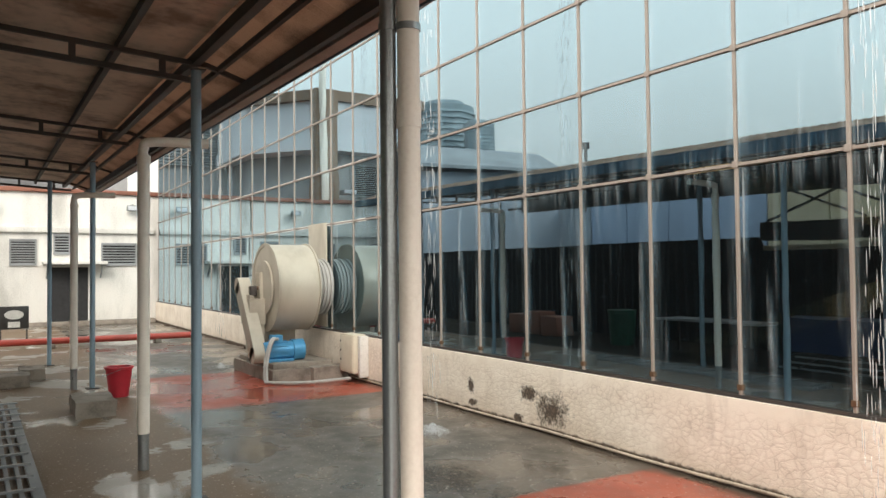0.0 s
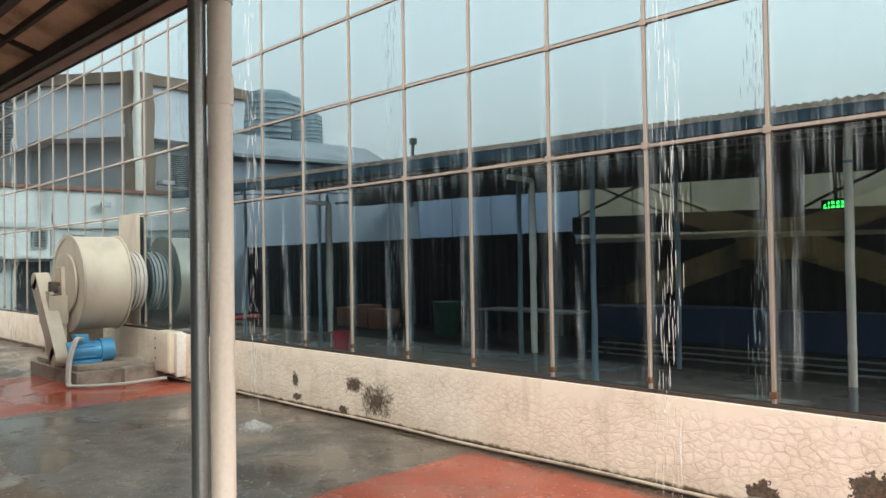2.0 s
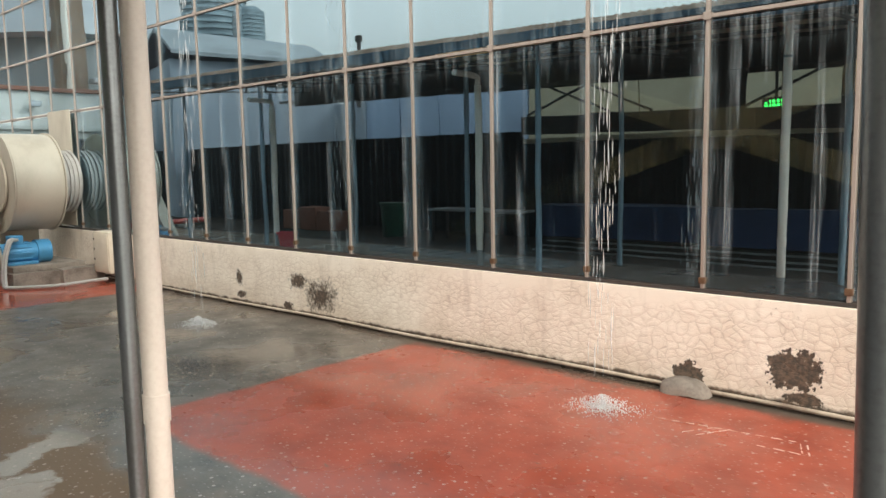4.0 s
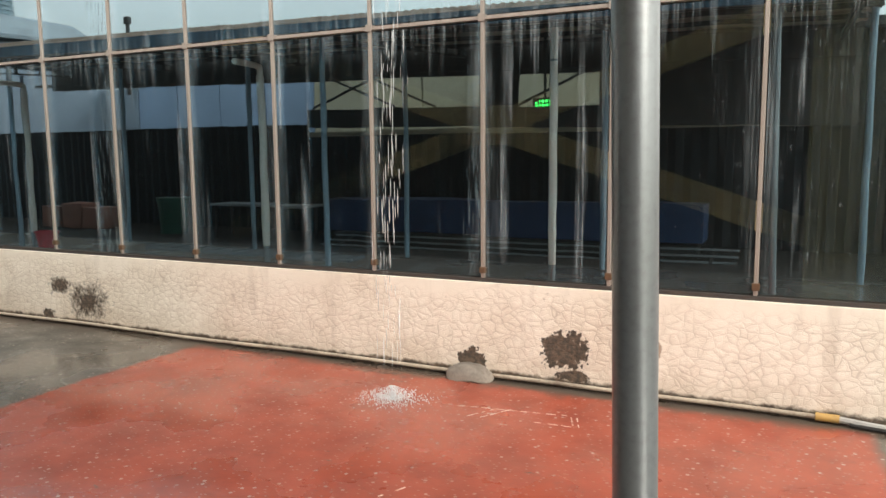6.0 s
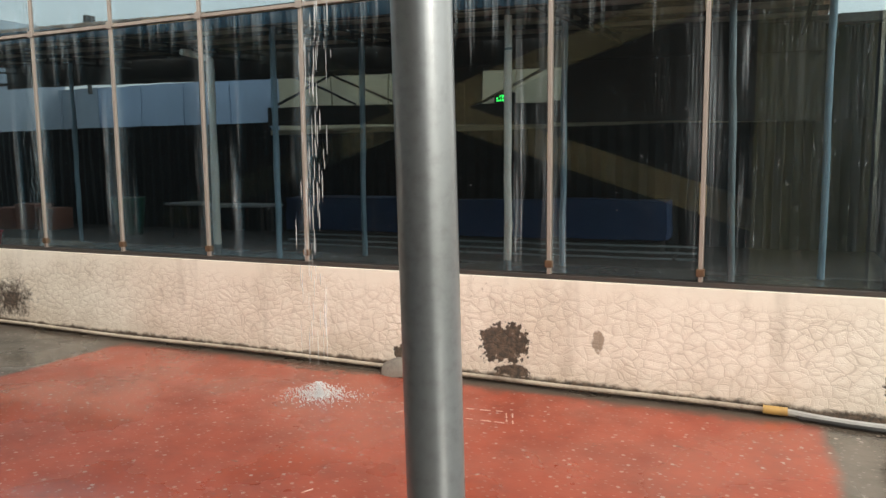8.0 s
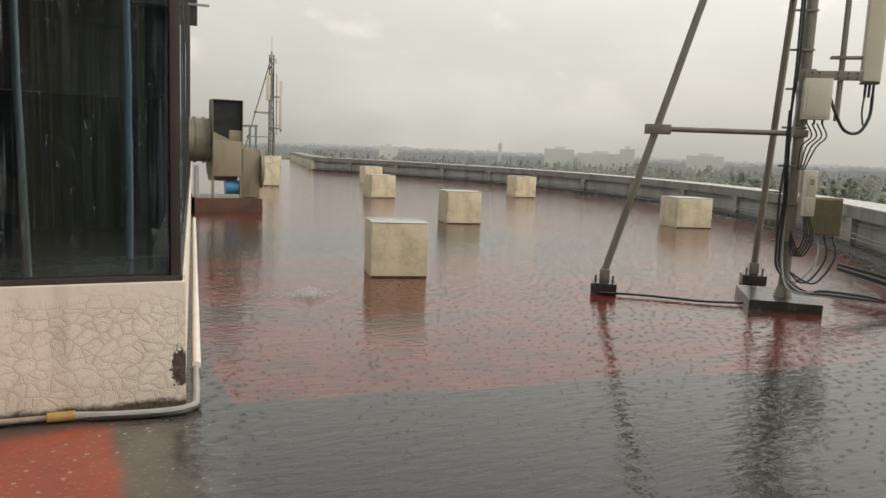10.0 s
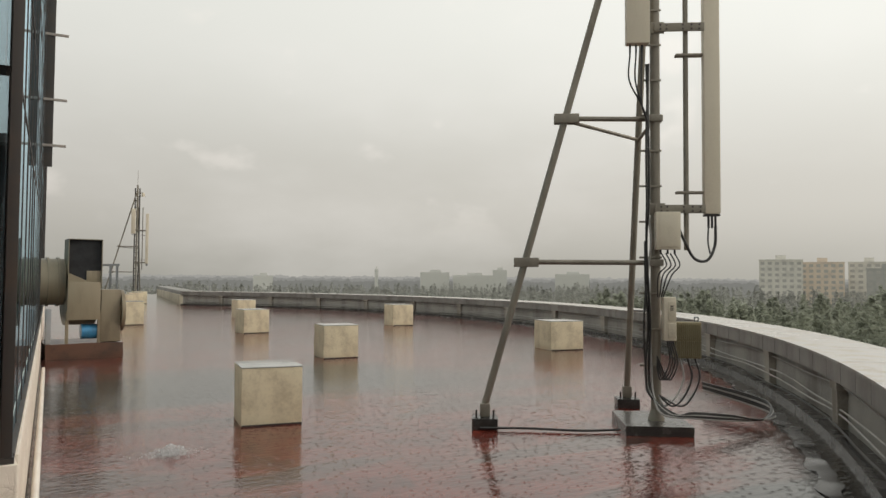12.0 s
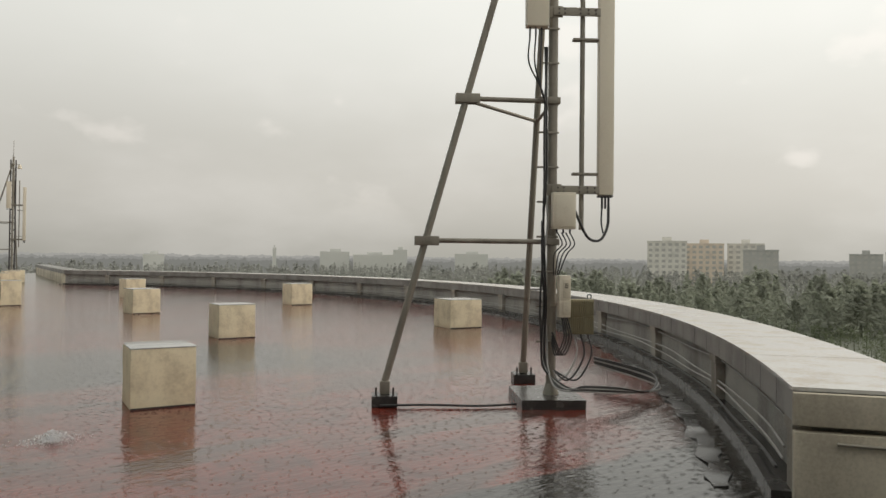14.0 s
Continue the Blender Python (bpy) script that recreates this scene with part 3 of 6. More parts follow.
    water = n.m("ADD", n.m("MULTIPLY", drop, 0.17), n.m("ADD", n.m("MULTIPLY", ripple, 1.8), chop))
    relief = n.m("ADD", n.m("MULTIPLY", worn, 0.5), n.m("MULTIPLY", fine, 0.18))
    h = n.lerp(dry, water, n.m("ADD", relief, n.m("MULTIPLY", water, 0.15)))
    p = principled(n, c, rough, 0, n.bump(h, 0.26, 0.012))
    p.inputs["IOR"].default_value = 1.4
    n.put(p.inputs["Specular IOR Level"], n.lerp(n.m("MAXIMUM", yard, n.m("MULTIPLY", mudzone, 0.6)), 0.5, 0.05))
    n.put(p.inputs["Coat Weight"], n.m("MULTIPLY", n.lerp(dry, 0.12, n.m("MULTIPLY", wet, 0.25)), n.m("SUBTRACT", 1.0, n.m("MAXIMUM", yard, n.m("MULTIPLY", mudzone, 0.8)))))
    p.inputs["Coat Roughness"].default_value = 0.06
    p.inputs["Coat IOR"].default_value = 1.45
    n.put(p.inputs["Coat Normal"], n.bump(h, 0.24, 0.012))
    return k


FLOOR = roof_floor_material()


def leaf_material(name, a, b):
    k, n = blank(name)
    r = n.add("ShaderNodeNewGeometry").outputs["Random Per Island"]
    c = n.mix(r, a, b)
    c = n.mix(n.step(n.noise(n.world(), 0.03, 3), 0.4, 0.65), c, tuple(q * 0.8 for q in a))
    d = n.add("ShaderNodeBsdfDiffuse")
    tl = n.add("ShaderNodeBsdfTranslucent")
    n.put(d.inputs[0], c)
    n.put(tl.inputs[0], c)
    mx = n.add("ShaderNodeMixShader")
    mx.inputs[0].default_value = 0.5
    n.t.links.new(d.outputs[0], mx.inputs[1])
    n.t.links.new(tl.outputs[0], mx.inputs[2])
    n.t.links.new(mx.outputs[0], n.out.inputs[0])
    return k


# leaf colours are lifted and greyed: rain haze is put into them
LEAF = leaf_material("haze_paled_foliage", (0.42, 0.44, 0.365), (0.47, 0.49, 0.405))
FARLEAF = leaf_material("haze_paled_far_foliage", (0.43, 0.435, 0.41), (0.48, 0.48, 0.45))
SHRUB = leaf_material("field_green_foliage", (0.19, 0.22, 0.14), (0.28, 0.31, 0.2))
FARLAND = plain("hazy_ground", (0.17, 0.18, 0.14), 0.95, 0, (0.13, 0.14, 0.11), 0.7, 0.02, 0.4, 0.0)


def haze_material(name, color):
    """Glowing backdrop colour with the rain haze put into it."""
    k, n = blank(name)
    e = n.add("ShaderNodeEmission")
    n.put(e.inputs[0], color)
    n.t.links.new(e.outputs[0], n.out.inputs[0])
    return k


# ---- setting: roof, ground, walls ----
CX, CY, RAD = -11.17, 23.6, 30.5


def arc(r, a):
    return Vector((CX + r * math.cos(a), CY + r * math.sin(a), 0))


A0 = math.atan2(-2.36 - CY, 5.22 - CX)
A1 = math.atan2(43.0 - CY, 12.2 - CX)

outline = [arc(RAD + 0.9, A0 + (A1 - A0) * i / 60) for i in range(61)]
outline += [Vector(p) for p in ((14.0, 45, 0), (18.5, 72, 0), (0, 82, 0), (-44, 82, 0), (-44, -18, 0), (5.2, -18, 0), (5.6, -3.6, 0))]
bm = bmesh.new()
top = [bm.verts.new(p) for p in outline]
low = [bm.verts.new((p.x, p.y, -0.3)) for p in outline]
bm.faces.new(top)
bm.faces.new(low[::-1])
for i in range(len(top)):
    j = (i + 1) % len(top)
    bm.faces.new((top[i], low[i], low[j], top[j]))
bmesh.ops.triangulate(bm, faces=[f for f in bm.faces if len(f.verts) > 4])
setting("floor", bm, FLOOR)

bm = bmesh.new()
up = [bm.verts.new((p.x, p.y, -0.32)) for p in outline]
dn = [bm.verts.new((p.x, p.y, -18.0)) for p in outline]
for i in range(len(up)):
    j = (i + 1) % len(up)
    bm.faces.new((up[i], dn[i], dn[j], up[j]))
setting("wall_below_roof", bm, GREYWALL)

bm = bmesh.new()
bmesh.ops.create_circle(bm, cap_ends=True, segments=64, radius=2600, matrix=Matrix.Translation((0, 0, -18)))
setting("ground", bm, FARLAND)

X0, XC, PITCH = -31.0, 0.09, 1.0
SKEW = Matrix.Translation((XC, 0, 0)) @ pose(0, 0, 0, 0, 0, -6.2) @ Matrix.Translation((-XC, 0, 0))
SILL, Z1, ROW = 0.78, 2.815, 1.03
ROWS = [SILL, Z1, Z1 + ROW, Z1 + 2 * ROW, Z1 + 3 * ROW, Z1 + 4 * ROW, Z1 + 5 * ROW]
ZTOP = ROWS[-1]

setting("wall_base_front", box(X0 - 0.4, XC + 0.045, -0.035, 0.2, 0, SILL - 0.004, 0.006), PLASTER)
setting("wall_base_side", box(XC - 0.2, XC + 0.045, 0.22, 24, 0, SILL - 0.004, 0.006), PLASTER).matrix_world = SKEW
setting("flashing_front", box(X0 - 0.3, XC + 0.03, -0.018, 0.07, SILL - 0.002, SILL + 0.03, 0.004), DARKSTEEL)
setting("flashing_side", box(XC - 0.07, XC + 0.028, 0.085, 24, SILL - 0.002, SILL + 0.03, 0.004), DARKSTEEL).matrix_world = SKEW

# plain room assumed behind the glazing, its shade put into near-black colour
setting("interior_floor", box(X0 - 0.3, XC - 0.22, 0.22, 12, 0.004, 0.06), UNLITBLACK)
setting("interior_back_wall", box(X0 - 0.3, XC + 0.75, 9.0, 9.2, 0.06, ZTOP), UNLITBLACK)
setting("ceiling", box(X0 - 0.3, XC - 0.12, 0.12, 23.0, ZTOP + 0.05, ZTOP + 0.2), UNLITBLACK)
setting("wall_top_band", box(X0 - 0.4, XC + 0.06, -0.06, 0.1, ZTOP + 0.02, ZTOP + 0.8, 0.01), GREYWALL)
setting("wall_top_band_side", box(XC - 0.1, XC + 0.06, 0.12, 24, ZTOP + 0.02, ZTOP + 0.8, 0.01), GREYWALL).matrix_world = SKEW

front = holder("curtain_wall_front", "reflective blue glass curtain wall in bronze frames")
side = holder("curtain_wall_side", "reflective glass side wall in bronze frames")
side.matrix_world = SKEW


def pane_mesh(name, h, material):
    return mesh_of(name, box(-0.478, 0.478, -0.004, 0.004, 0.0, h), material)


TALL = pane_mesh("tall_pane", Z1 - SILL - 0.07, GLASS_TALL)
SMALL = pane_mesh("small_pane", ROW - 0.05, GLASS)
rng = random.Random(4)
COLS = [(-31.0 + i, -30.0 + i) for i in range(31)]


def pane_at(parent, turn, cx, cy, z, me, width):
    m = Matrix.Translation((cx, cy, z)) @ Matrix.Rotation(turn, 4, "Z")
    m = m @ pose(0, 0, 0, rng.uniform(-0.07, 0.07), 0, rng.uniform(-0.09, 0.09)) @ Matrix.Diagonal((width, 1, 1, 1))
    ob = shared("pane", me, parent, m)
    ob.visible_shadow = False


for a, b in COLS:
    if b == 0.0:
        b = XC - 0.02
    for i, z in enumerate(ROWS[:-1]):
        pane_at(front, 0, (a + b) / 2, 0.002, z + (0.04 if i == 0 else 0.025), TALL if i == 0 else SMALL, b - a)
for j in range(24):
    for i, z in enumerate(ROWS[:-1]):
        pane_at(side, math.pi / 2, XC - 0.002, 0.53 + j * 0.98, z + (0.04 if i == 0 else 0.025), TALL if i == 0 else SMALL, 0.97)

MULL = mesh_of("mullion", box(-0.0135, 0.0135, -0.018, 0.06, SILL + 0.03, ZTOP + 0.01, 0.004), BRONZE)
SIDE_MULL = mesh_of("side_mullion", box(-0.011, 0.011, -0.007, 0.06, SILL + 0.03, ZTOP + 0.01, 0.002), DARKSTEEL)
SIDE_BAR = mesh_of("side_transom", box(-0.478, 0.478, -0.006, 0.05, -0.013, 0.013, 0.002), DARKSTEEL)
CLIP = mesh_of("clip", box(-0.03, 0.03, -0.03, -0.0185, -0.03, 0.03, 0.006), BRONZE)
SHOE = mesh_of("mullion_shoe", box(-0.026, 0.026, -0.028, 0.02, 0.0, 0.05, 0.006), RUSTDARK)
for i in range(31):
    x = -31.0 + i
    shared("mullion", MULL, front, Matrix.Translation((x, 0, 0)))
    shared("mullion_shoe", SHOE, front, Matrix.Translation((x, 0, SILL + 0.075 + rng.uniform(-0.01, 0.01))))
    for z in ROWS[1:4]:
        shared("clip", CLIP, front, Matrix.Translation((x, 0, z)))
for a, b in COLS:
    for z in ROWS[1:]:
        me = bpy.data.meshes.get("transom_piece") or mesh_of("transom_piece", box(-0.48, 0.48, -0.013, 0.05, -0.014, 0.014, 0.003), BRONZE)
        shared("transom", me, front, Matrix.Translation(((a + b) / 2, 0, z)) @ Matrix.Diagonal((1.0 if b else 1.02, 1, 1, 1)))
part("corner_post", box(XC - 0.035, XC + 0.02, -0.02, 0.03, SILL + 0.031, ZTOP + 0.01, 0.004), DARKSTEEL, front, "dark corner trim of the glazing")
for j in range(25):
    shared("mullion", SIDE_MULL, side, Matrix.Translation((XC, 0.05 + j * 0.98, 0)) @ Matrix.Rotation(math.pi / 2, 4, "Z"))
for j in range(24):
    for z in ROWS[1:]:
        shared("transom", SIDE_BAR, side, Matrix.Translation((XC, 0.54 + j * 0.98, z)) @ Matrix.Rotation(math.pi / 2, 4, "Z"))
for y in (8.2,):
    part("upright_strip", box(XC + 0.05, XC + 0.16, y, y + 0.05, 3.4, ZTOP, 0.004), DARKSTEEL, side, "dark vertical strip with short brackets")
    for z in (3.7, 4.4, 5.4, 6.4):
        part("bracket", box(XC + 0.02, XC + 0.34, y - 0.02, y + 0.0, z, z + 0.04, 0.004), BRONZE, side)

# ---- setting: parapet round the roof ----


def ring_sector(r0, r1, a0, a1, z0, z1, n=3):
    bm = bmesh.new()
    rows = []
    for i in range(n + 1):
        a = a0 + (a1 - a0) * i / n
        p, q = arc(r0, a), arc(r1, a)
        rows.append([bm.verts.new((p.x, p.y, z0)), bm.verts.new((q.x, q.y, z0)), bm.verts.new((q.x, q.y, z1)), bm.verts.new((p.x, p.y, z1))])
    for a, b in zip(rows, rows[1:]):
        for k in range(4):
            bm.faces.new((a[k], b[k], b[(k + 1) % 4], a[(k + 1) % 4]))
    bm.faces.new(rows[0])
    bm.faces.new(rows[-1][::-1])
    return bm


parapet = holder("parapet", "curved rendered parapet with wet stone coping")
part("wall_face", ring_sector(RAD + 0.13, RAD + 0.95, A0 + 0.004, A1, 0, 0.6, 90), WALLGREY, parapet)
part("plinth", ring_sector(RAD - 0.12, RAD + 0.126, A0 + 0.006, A1, 0, 0.07, 90), WETBLACK, parapet)
N_COPE = 72
for i in range(N_COPE):
    a, b = A0 + (A1 - A0) * i / N_COPE, A0 + (A1 - A0) * (i + 1) / N_COPE
    g = 0.0003
    part("coping_face", ring_sector(RAD, RAD + 0.06, a + g, b - g, 0.604, 0.826), COPEFACE, parapet)
for i in range(28):
    a, b = A0 + (A1 - A0) * i / 28, A0 + (A1 - A0) * (i + 1) / 28
    g = 0.00028
    part("coping_slab", ring_sector(RAD - 0.012, RAD + 1.06, a + g, b - g, 0.83, 0.856), COPETOP, parapet)
part("coping_core", ring_sector(RAD + 0.064, RAD + 1.03, A0 + 0.001, A1, 0.604, 0.826, 90), WALLGREY, parapet)
for k in range(14):
    a = A0 + 0.004 + 0.123 * k
    part("pilaster", ring_sector(RAD + 0.02, RAD + 0.128, a, a + 0.0085, 0.03, 0.5), PIERGREY, parapet, "stained grey pilaster")
    part("pilaster_cap", ring_sector(RAD + 0.004, RAD + 0.128, a - 0.0012, a + 0.0097, 0.504, 0.6), PIERGREY, parapet)
bm = ring_sector(RAD - 0.52, RAD - 0.34, A0 + 0.012, A1, 0.0, 0.025, 400)
for v in bm.verts:
    v.co += Vector((noise.noise(v.co * 3.1), noise.noise(v.co * 3.1 + Vector((7, 0, 0))), 0)) * 0.09
    v.co.z *= 0.5 + noise.noise(v.co * 5.0)
    v.co.z = max(v.co.z, 0.001)
part("mortar_ridge", bm, WETBLACK, parapet, "broken mortar ridge along the gutter")
end = arc(RAD, A0)
tang = Vector((-math.sin(A0), math.cos(A0), 0))
radial = Vector((math.cos(A0), math.sin(A0), 0))
ME = Matrix((radial, tang, Vector((0, 0, 1)))).transposed().to_4x4()
ME.translation = end
bm = box(-0.01, 1.03, -0.10, -0.004, 0.0, 0.56, 0.006)
bmesh.ops.transform(bm, matrix=ME, verts=bm.verts)
part("end_pier", bm, PIERPAINT, parapet, "cream painted pier that ends the parapet")
bm = box(-0.012, 1.06, -0.07, -0.003, 0.6, 0.825, 0.005)
bmesh.ops.transform(bm, matrix=ME, verts=bm.verts)
part("end_coping", bm, PIERPAINT, parapet, "cream painted coping end")
bm = bmesh.new()
for dz in (0.0,):
    bm_tube(bm, [ME @ Vector((0.25, -0.125, 0.5)), ME @ Vector((0.5, -0.125, 0.495)), ME @ Vector((1.1, -0.125, 0.49))], 0.014, 6, 3)
part("conduit", bm, MASTSTEEL, parapet)
# thin pipes clipped along the wall face
for off, z, r in ((0.06, 0.30, 0.011), (0.05, 0.22, 0.011), (0.09, 0.52, 0.008), (-0.0, 0.12, 0.014)):
    pts = [arc(RAD + off - 0.02 + 0.012 * math.sin(i * 1.7), A0 + 0.02 + (A1 - A0 - 0.03) * i / 70) + Vector((0, 0, z + 0.02 * math.sin(i * 0.9 + z * 20))) for i in range(71)]
    part("pipe", tube(pts, r, 6, 2), BLACK if z == 0.12 else HOSEGREY, parapet)

far_parapet = holder("parapet_far", "cream parapet beyond the step in the roof edge")
d = Vector((4.4, 25.4, 0)).normalized()
MF = Matrix((Vector((d.y, -d.x, 0)), d, Vector((0, 0, 1)))).transposed().to_4x4()
MF.translation = Vector((12.6, 44.6, 0))
for y0, y1, mat, z0, z1, w in ((0, 25, PIERPAINT, 0, 0.6, 0.9), (-0.1, 25.1, COPEFACE, 0.604, 0.85, 1.0)):
    bm = box(0, w, y0, y1, z0, z1, 0.01)
    bmesh.ops.transform(bm, matrix=MF, verts=bm.verts)
    part("wall_face" if z0 == 0 else "coping", bm, mat, far_parapet)

# ---- setting: white service block that closes the yard ----
XE = -31.5
block = holder("service_block", "stained white rendered service block with louvres")
part("wall", box(-40, XE, -3.7, 0.6, 0, 4.9, 0.02), WHITEWALL, block)
part("wall", box(-40, XE, -16, -3.75, 0, 4.9, 0.02), WHITEWALL, block)
part("coping", box(-40, XE + 0.14, -16, 0.7, 4.904, 5.06, 0.02), BROWNRED, block, "red oxide coping")
part("string_course", box(XE + 0.003, XE + 0.16, -16, -0.1, 3.42, 3.62, 0.02), WHITEWALL, block)
part("kerb", box(XE + 0.003, XE + 0.5, -16, -0.1, 0, 0.16, 0.02), CONCRETE, block)


def louvre_window(parent, y0, y1, z0, z1, x):
    # flat near-black panel gives the shade behind the slats
    fr = part("window", box(x, x + 0.03, y0, y1, z0, z1), DARKVOID, parent, "dark louvred vent")
    bm = bmesh.new()
    for yy in (y0, y1):
        bm_box(bm, x + 0.031, x + 0.08, yy - 0.03, yy + 0.03, z0 - 0.03, z1 + 0.03)
    for zz in (z0, z1):
        bm_box(bm, x + 0.031, x + 0.08, y0 + 0.031, y1 - 0.031, zz - 0.03, zz + 0.03)
    part("frame", bm, LOUVRE, fr)
    k = max(4, int((z1 - z0) / 0.09))
    for i in range(k):
        z = z0 + 0.05 + (z1 - z0 - 0.1) * i / (k - 1)
        bm = bmesh.new()
        bm_box(bm, -0.03, 0.03, y0 + 0.03, y1 - 0.03, -0.006, 0.006, 0, Matrix.Translation((x + 0.055, 0, z)) @ pose(0, 0, 0, 0, 40, 0))
        part("slat", bm, LOUVRE, fr)


for y0, y1, z0, z1 in ((-4.95, -4.15, 2.25, 3.15), (-3.55, -3.05, 2.65, 3.35), (-1.95, -0.75, 2.22, 3.03), (-7.5, -6.3, 2.2, 3.1), (-10.5, -9.3, 2.2, 3.1), (-13.5, -12.3, 2.2, 3.1)):
    louvre_window(block, y0, y1, z0, z1, XE + 0.003)
# flat near-black panel in place of a real unlit opening
door = part("doorway", box(XE + 0.004, XE + 0.03, -3.68, -2.42, 0.0, 2.15), DARKVOID, block, "open dark doorway")
bm = bmesh.new()
for yy in (-3.72, -2.38):
    bm_box(bm, XE + 0.004, XE + 0.1, yy - 0.04, yy + 0.04, 0, 2.2)
bm_box(bm, XE + 0.004, XE + 0.1, -3.68, -2.42, 2.151, 2.2)
part("door_frame", bm, WHITEWALL, door)
part("canopy_slab", box(XE + 0.005, XE + 0.9, -3.95, -1.85, 2.25, 2.36, 0.01), WHITEWALL, block, "thin concrete door canopy")
for yy in (-3.8, -2.0):
    part("canopy_strut", bm_beam(bmesh.new(), (XE + 0.04, yy, 1.75), (XE + 0.7, yy, 2.24), 0.05, 0.05), STEEL, block)
for y in (-0.9, -5.6):
    lamp = thing("flood_light", "small grey flood light on the white wall", "light", "wall flood lights")
    part("bracket", box(XE + 0.003, XE + 0.3, y - 0.03, y + 0.03, 4.5, 4.54), STEEL, lamp)
    part("housing", box(XE + 0.2, XE + 0.42, y - 0.22, y + 0.22, 4.28, 4.497, 0.02), STEEL, lamp)
    part("lens", box(XE + 0.424, XE + 0.432, y - 0.18, y + 0.18, 4.31, 4.46), PALEBLUE, lamp)

# upper block with a projecting white band, seen mirrored in the glazing
upper = thing("plant_building", "white banded plant building with brown corner and louvres", "building")
PLAN = ((-34.0, -13.3), (-34.0, -8.0), (-37.6, -5.1), (-48.0, -5.1), (-48.0, -13.3))


def plan_prism(plan, grow, z0, z1):
    """An upright prism over a plan, grown outward from its middle."""
    cx, cy = sum(p[0] for p in plan) / len(plan), sum(p[1] for p in plan) / len(plan)
    bm = bmesh.new()
    rings = []
    for z in (z0, z1):
        rings.append([bm.verts.new((x + grow * (1 if x > cx else -1), y + grow * (1 if y > cy else -1), z)) for x, y in plan])
    bm.faces.new(rings[0][::-1])
    bm.faces.new(rings[1])
    for k in range(len(plan)):
        q = (k + 1) % len(plan)
        bm.faces.new((rings[0][k], rings[0][q], rings[1][q], rings[1][k]))
    bmesh.ops.recalc_face_normals(bm, faces=bm.faces)
    return bm


part("recess_wall", plan_prism(PLAN, -0.8, 5.07, 7.7), GREYWALL, upper)
part("band", plan_prism(PLAN, 0.0, 8.3, 10.1), PALEBLUE, upper, "projecting white clad band")
part("band_foot", plan_prism(PLAN, 0.08, 7.72, 8.296), PALEBLUE, upper)
part("coping", plan_prism(PLAN, 0.2, 10.104, 10.6), BROWNTRIM, upper, "brown parapet edge")
part("corner_pier", box(-34.6, -33.75, -8.7, -7.6, 5.07, 10.62, 0.04), BROWNTRIM, upper, "rust-stained brown corner pier")
part("down_pipe", rod((-33.6, -7.9, 5.07), (-33.6, -7.9, 12.4), 0.16), PVC, upper)
part("roof_vent", box(-34.2, -33.5, -9.6, -8.9, 5.6, 5.8, 0.03), PALEBLUE, upper)
for y0, y1 in ((-11.6, -9.8), (-13.0, -12.0)):
    louvre_window(upper, y0, y1, 5.6, 7.2, -34.796)
hall = thing("louvred_hall", "grey hall with banks of large louvres", "building")
part("wall", box(-62, -42, -5.9, 0.5, 5.1, 11.6), GREYWALL, hall)
for i in range(24):
    bm = bmesh.new()
    bm_box(bm, -0.13, 0.13, -5.6, 0.2, -0.02, 0.02, 0, Matrix.Translation((-41.86, 0, 7.7 + i * 0.16)) @ pose(0, 0, 0, 0, 40, 0))
    part("slat", bm, LOUVRE, hall)
part("pier", box(-42.3, -41.6, -6.35, -5.7, 5.1, 11.8), PALEBLUE, hall)

shed = thing("sheet_roofed_shed", "grey shed with a low-pitched sheet roof", "building")
SHED_NEAR, SHED_FAR = Vector((-27.0, -9.0, 0)), Vector((-25.0, -15.5, 0))
SHED_IN = Vector((-3.0, -0.9, 0))
bm = bmesh.new()
ringa = [bm.verts.new(p + Vector((0, 0, z))) for z in (0.0, 6.0) for p in (SHED_NEAR + SHED_IN * 0.15, SHED_FAR + SHED_IN * 0.15, SHED_FAR + SHED_IN * 2.2, SHED_NEAR + SHED_IN * 2.2)]
for q in ((0, 1, 5, 4), (1, 2, 6, 5), (2, 3, 7, 6), (3, 0, 4, 7), (4, 5, 6, 7), (3, 2, 1, 0)):
    bm.faces.new([ringa[k] for k in q])
part("wall", bm, SHEDWALL, shed)
bm = bmesh.new()
ends = []
for p, drop_z in ((SHED_NEAR, 0.0), (SHED_FAR, -0.2)):
    line = [p + Vector((0, 0, 6.15 + drop_z)), p + SHED_IN + Vector((0, 0, 7.45 + 1.6 * drop_z)), p + SHED_IN * 2.3 + Vector((0, 0, 6.15 + drop_z))]
    ends.append([bm.verts.new(q) for q in line] + [bm.verts.new(q + Vector((0, 0, 0.14))) for q in line[::-1]])
for k in range(6):
    bm.faces.new((ends[0][k], ends[0][(k + 1) % 6], ends[1][(k + 1) % 6], ends[1][k]))
bm.faces.new(ends[0])
bm.faces.new(ends[1][::-1])
bmesh.ops.recalc_face_normals(bm, faces=bm.faces)
part("roof", bm, GREYROOF, shed, "grey sheet roof")
part("vent_pipe", rod((-23.6, -15.2, 4.2), (-23.6, -15.2, 6.75), 0.08, 10), DARKSTEEL, shed)
part("vent_cap", rod((-23.6, -15.2, 6.76), (-23.6, -15.2, 7.0), 0.16, 10), DARKSTEEL, shed)


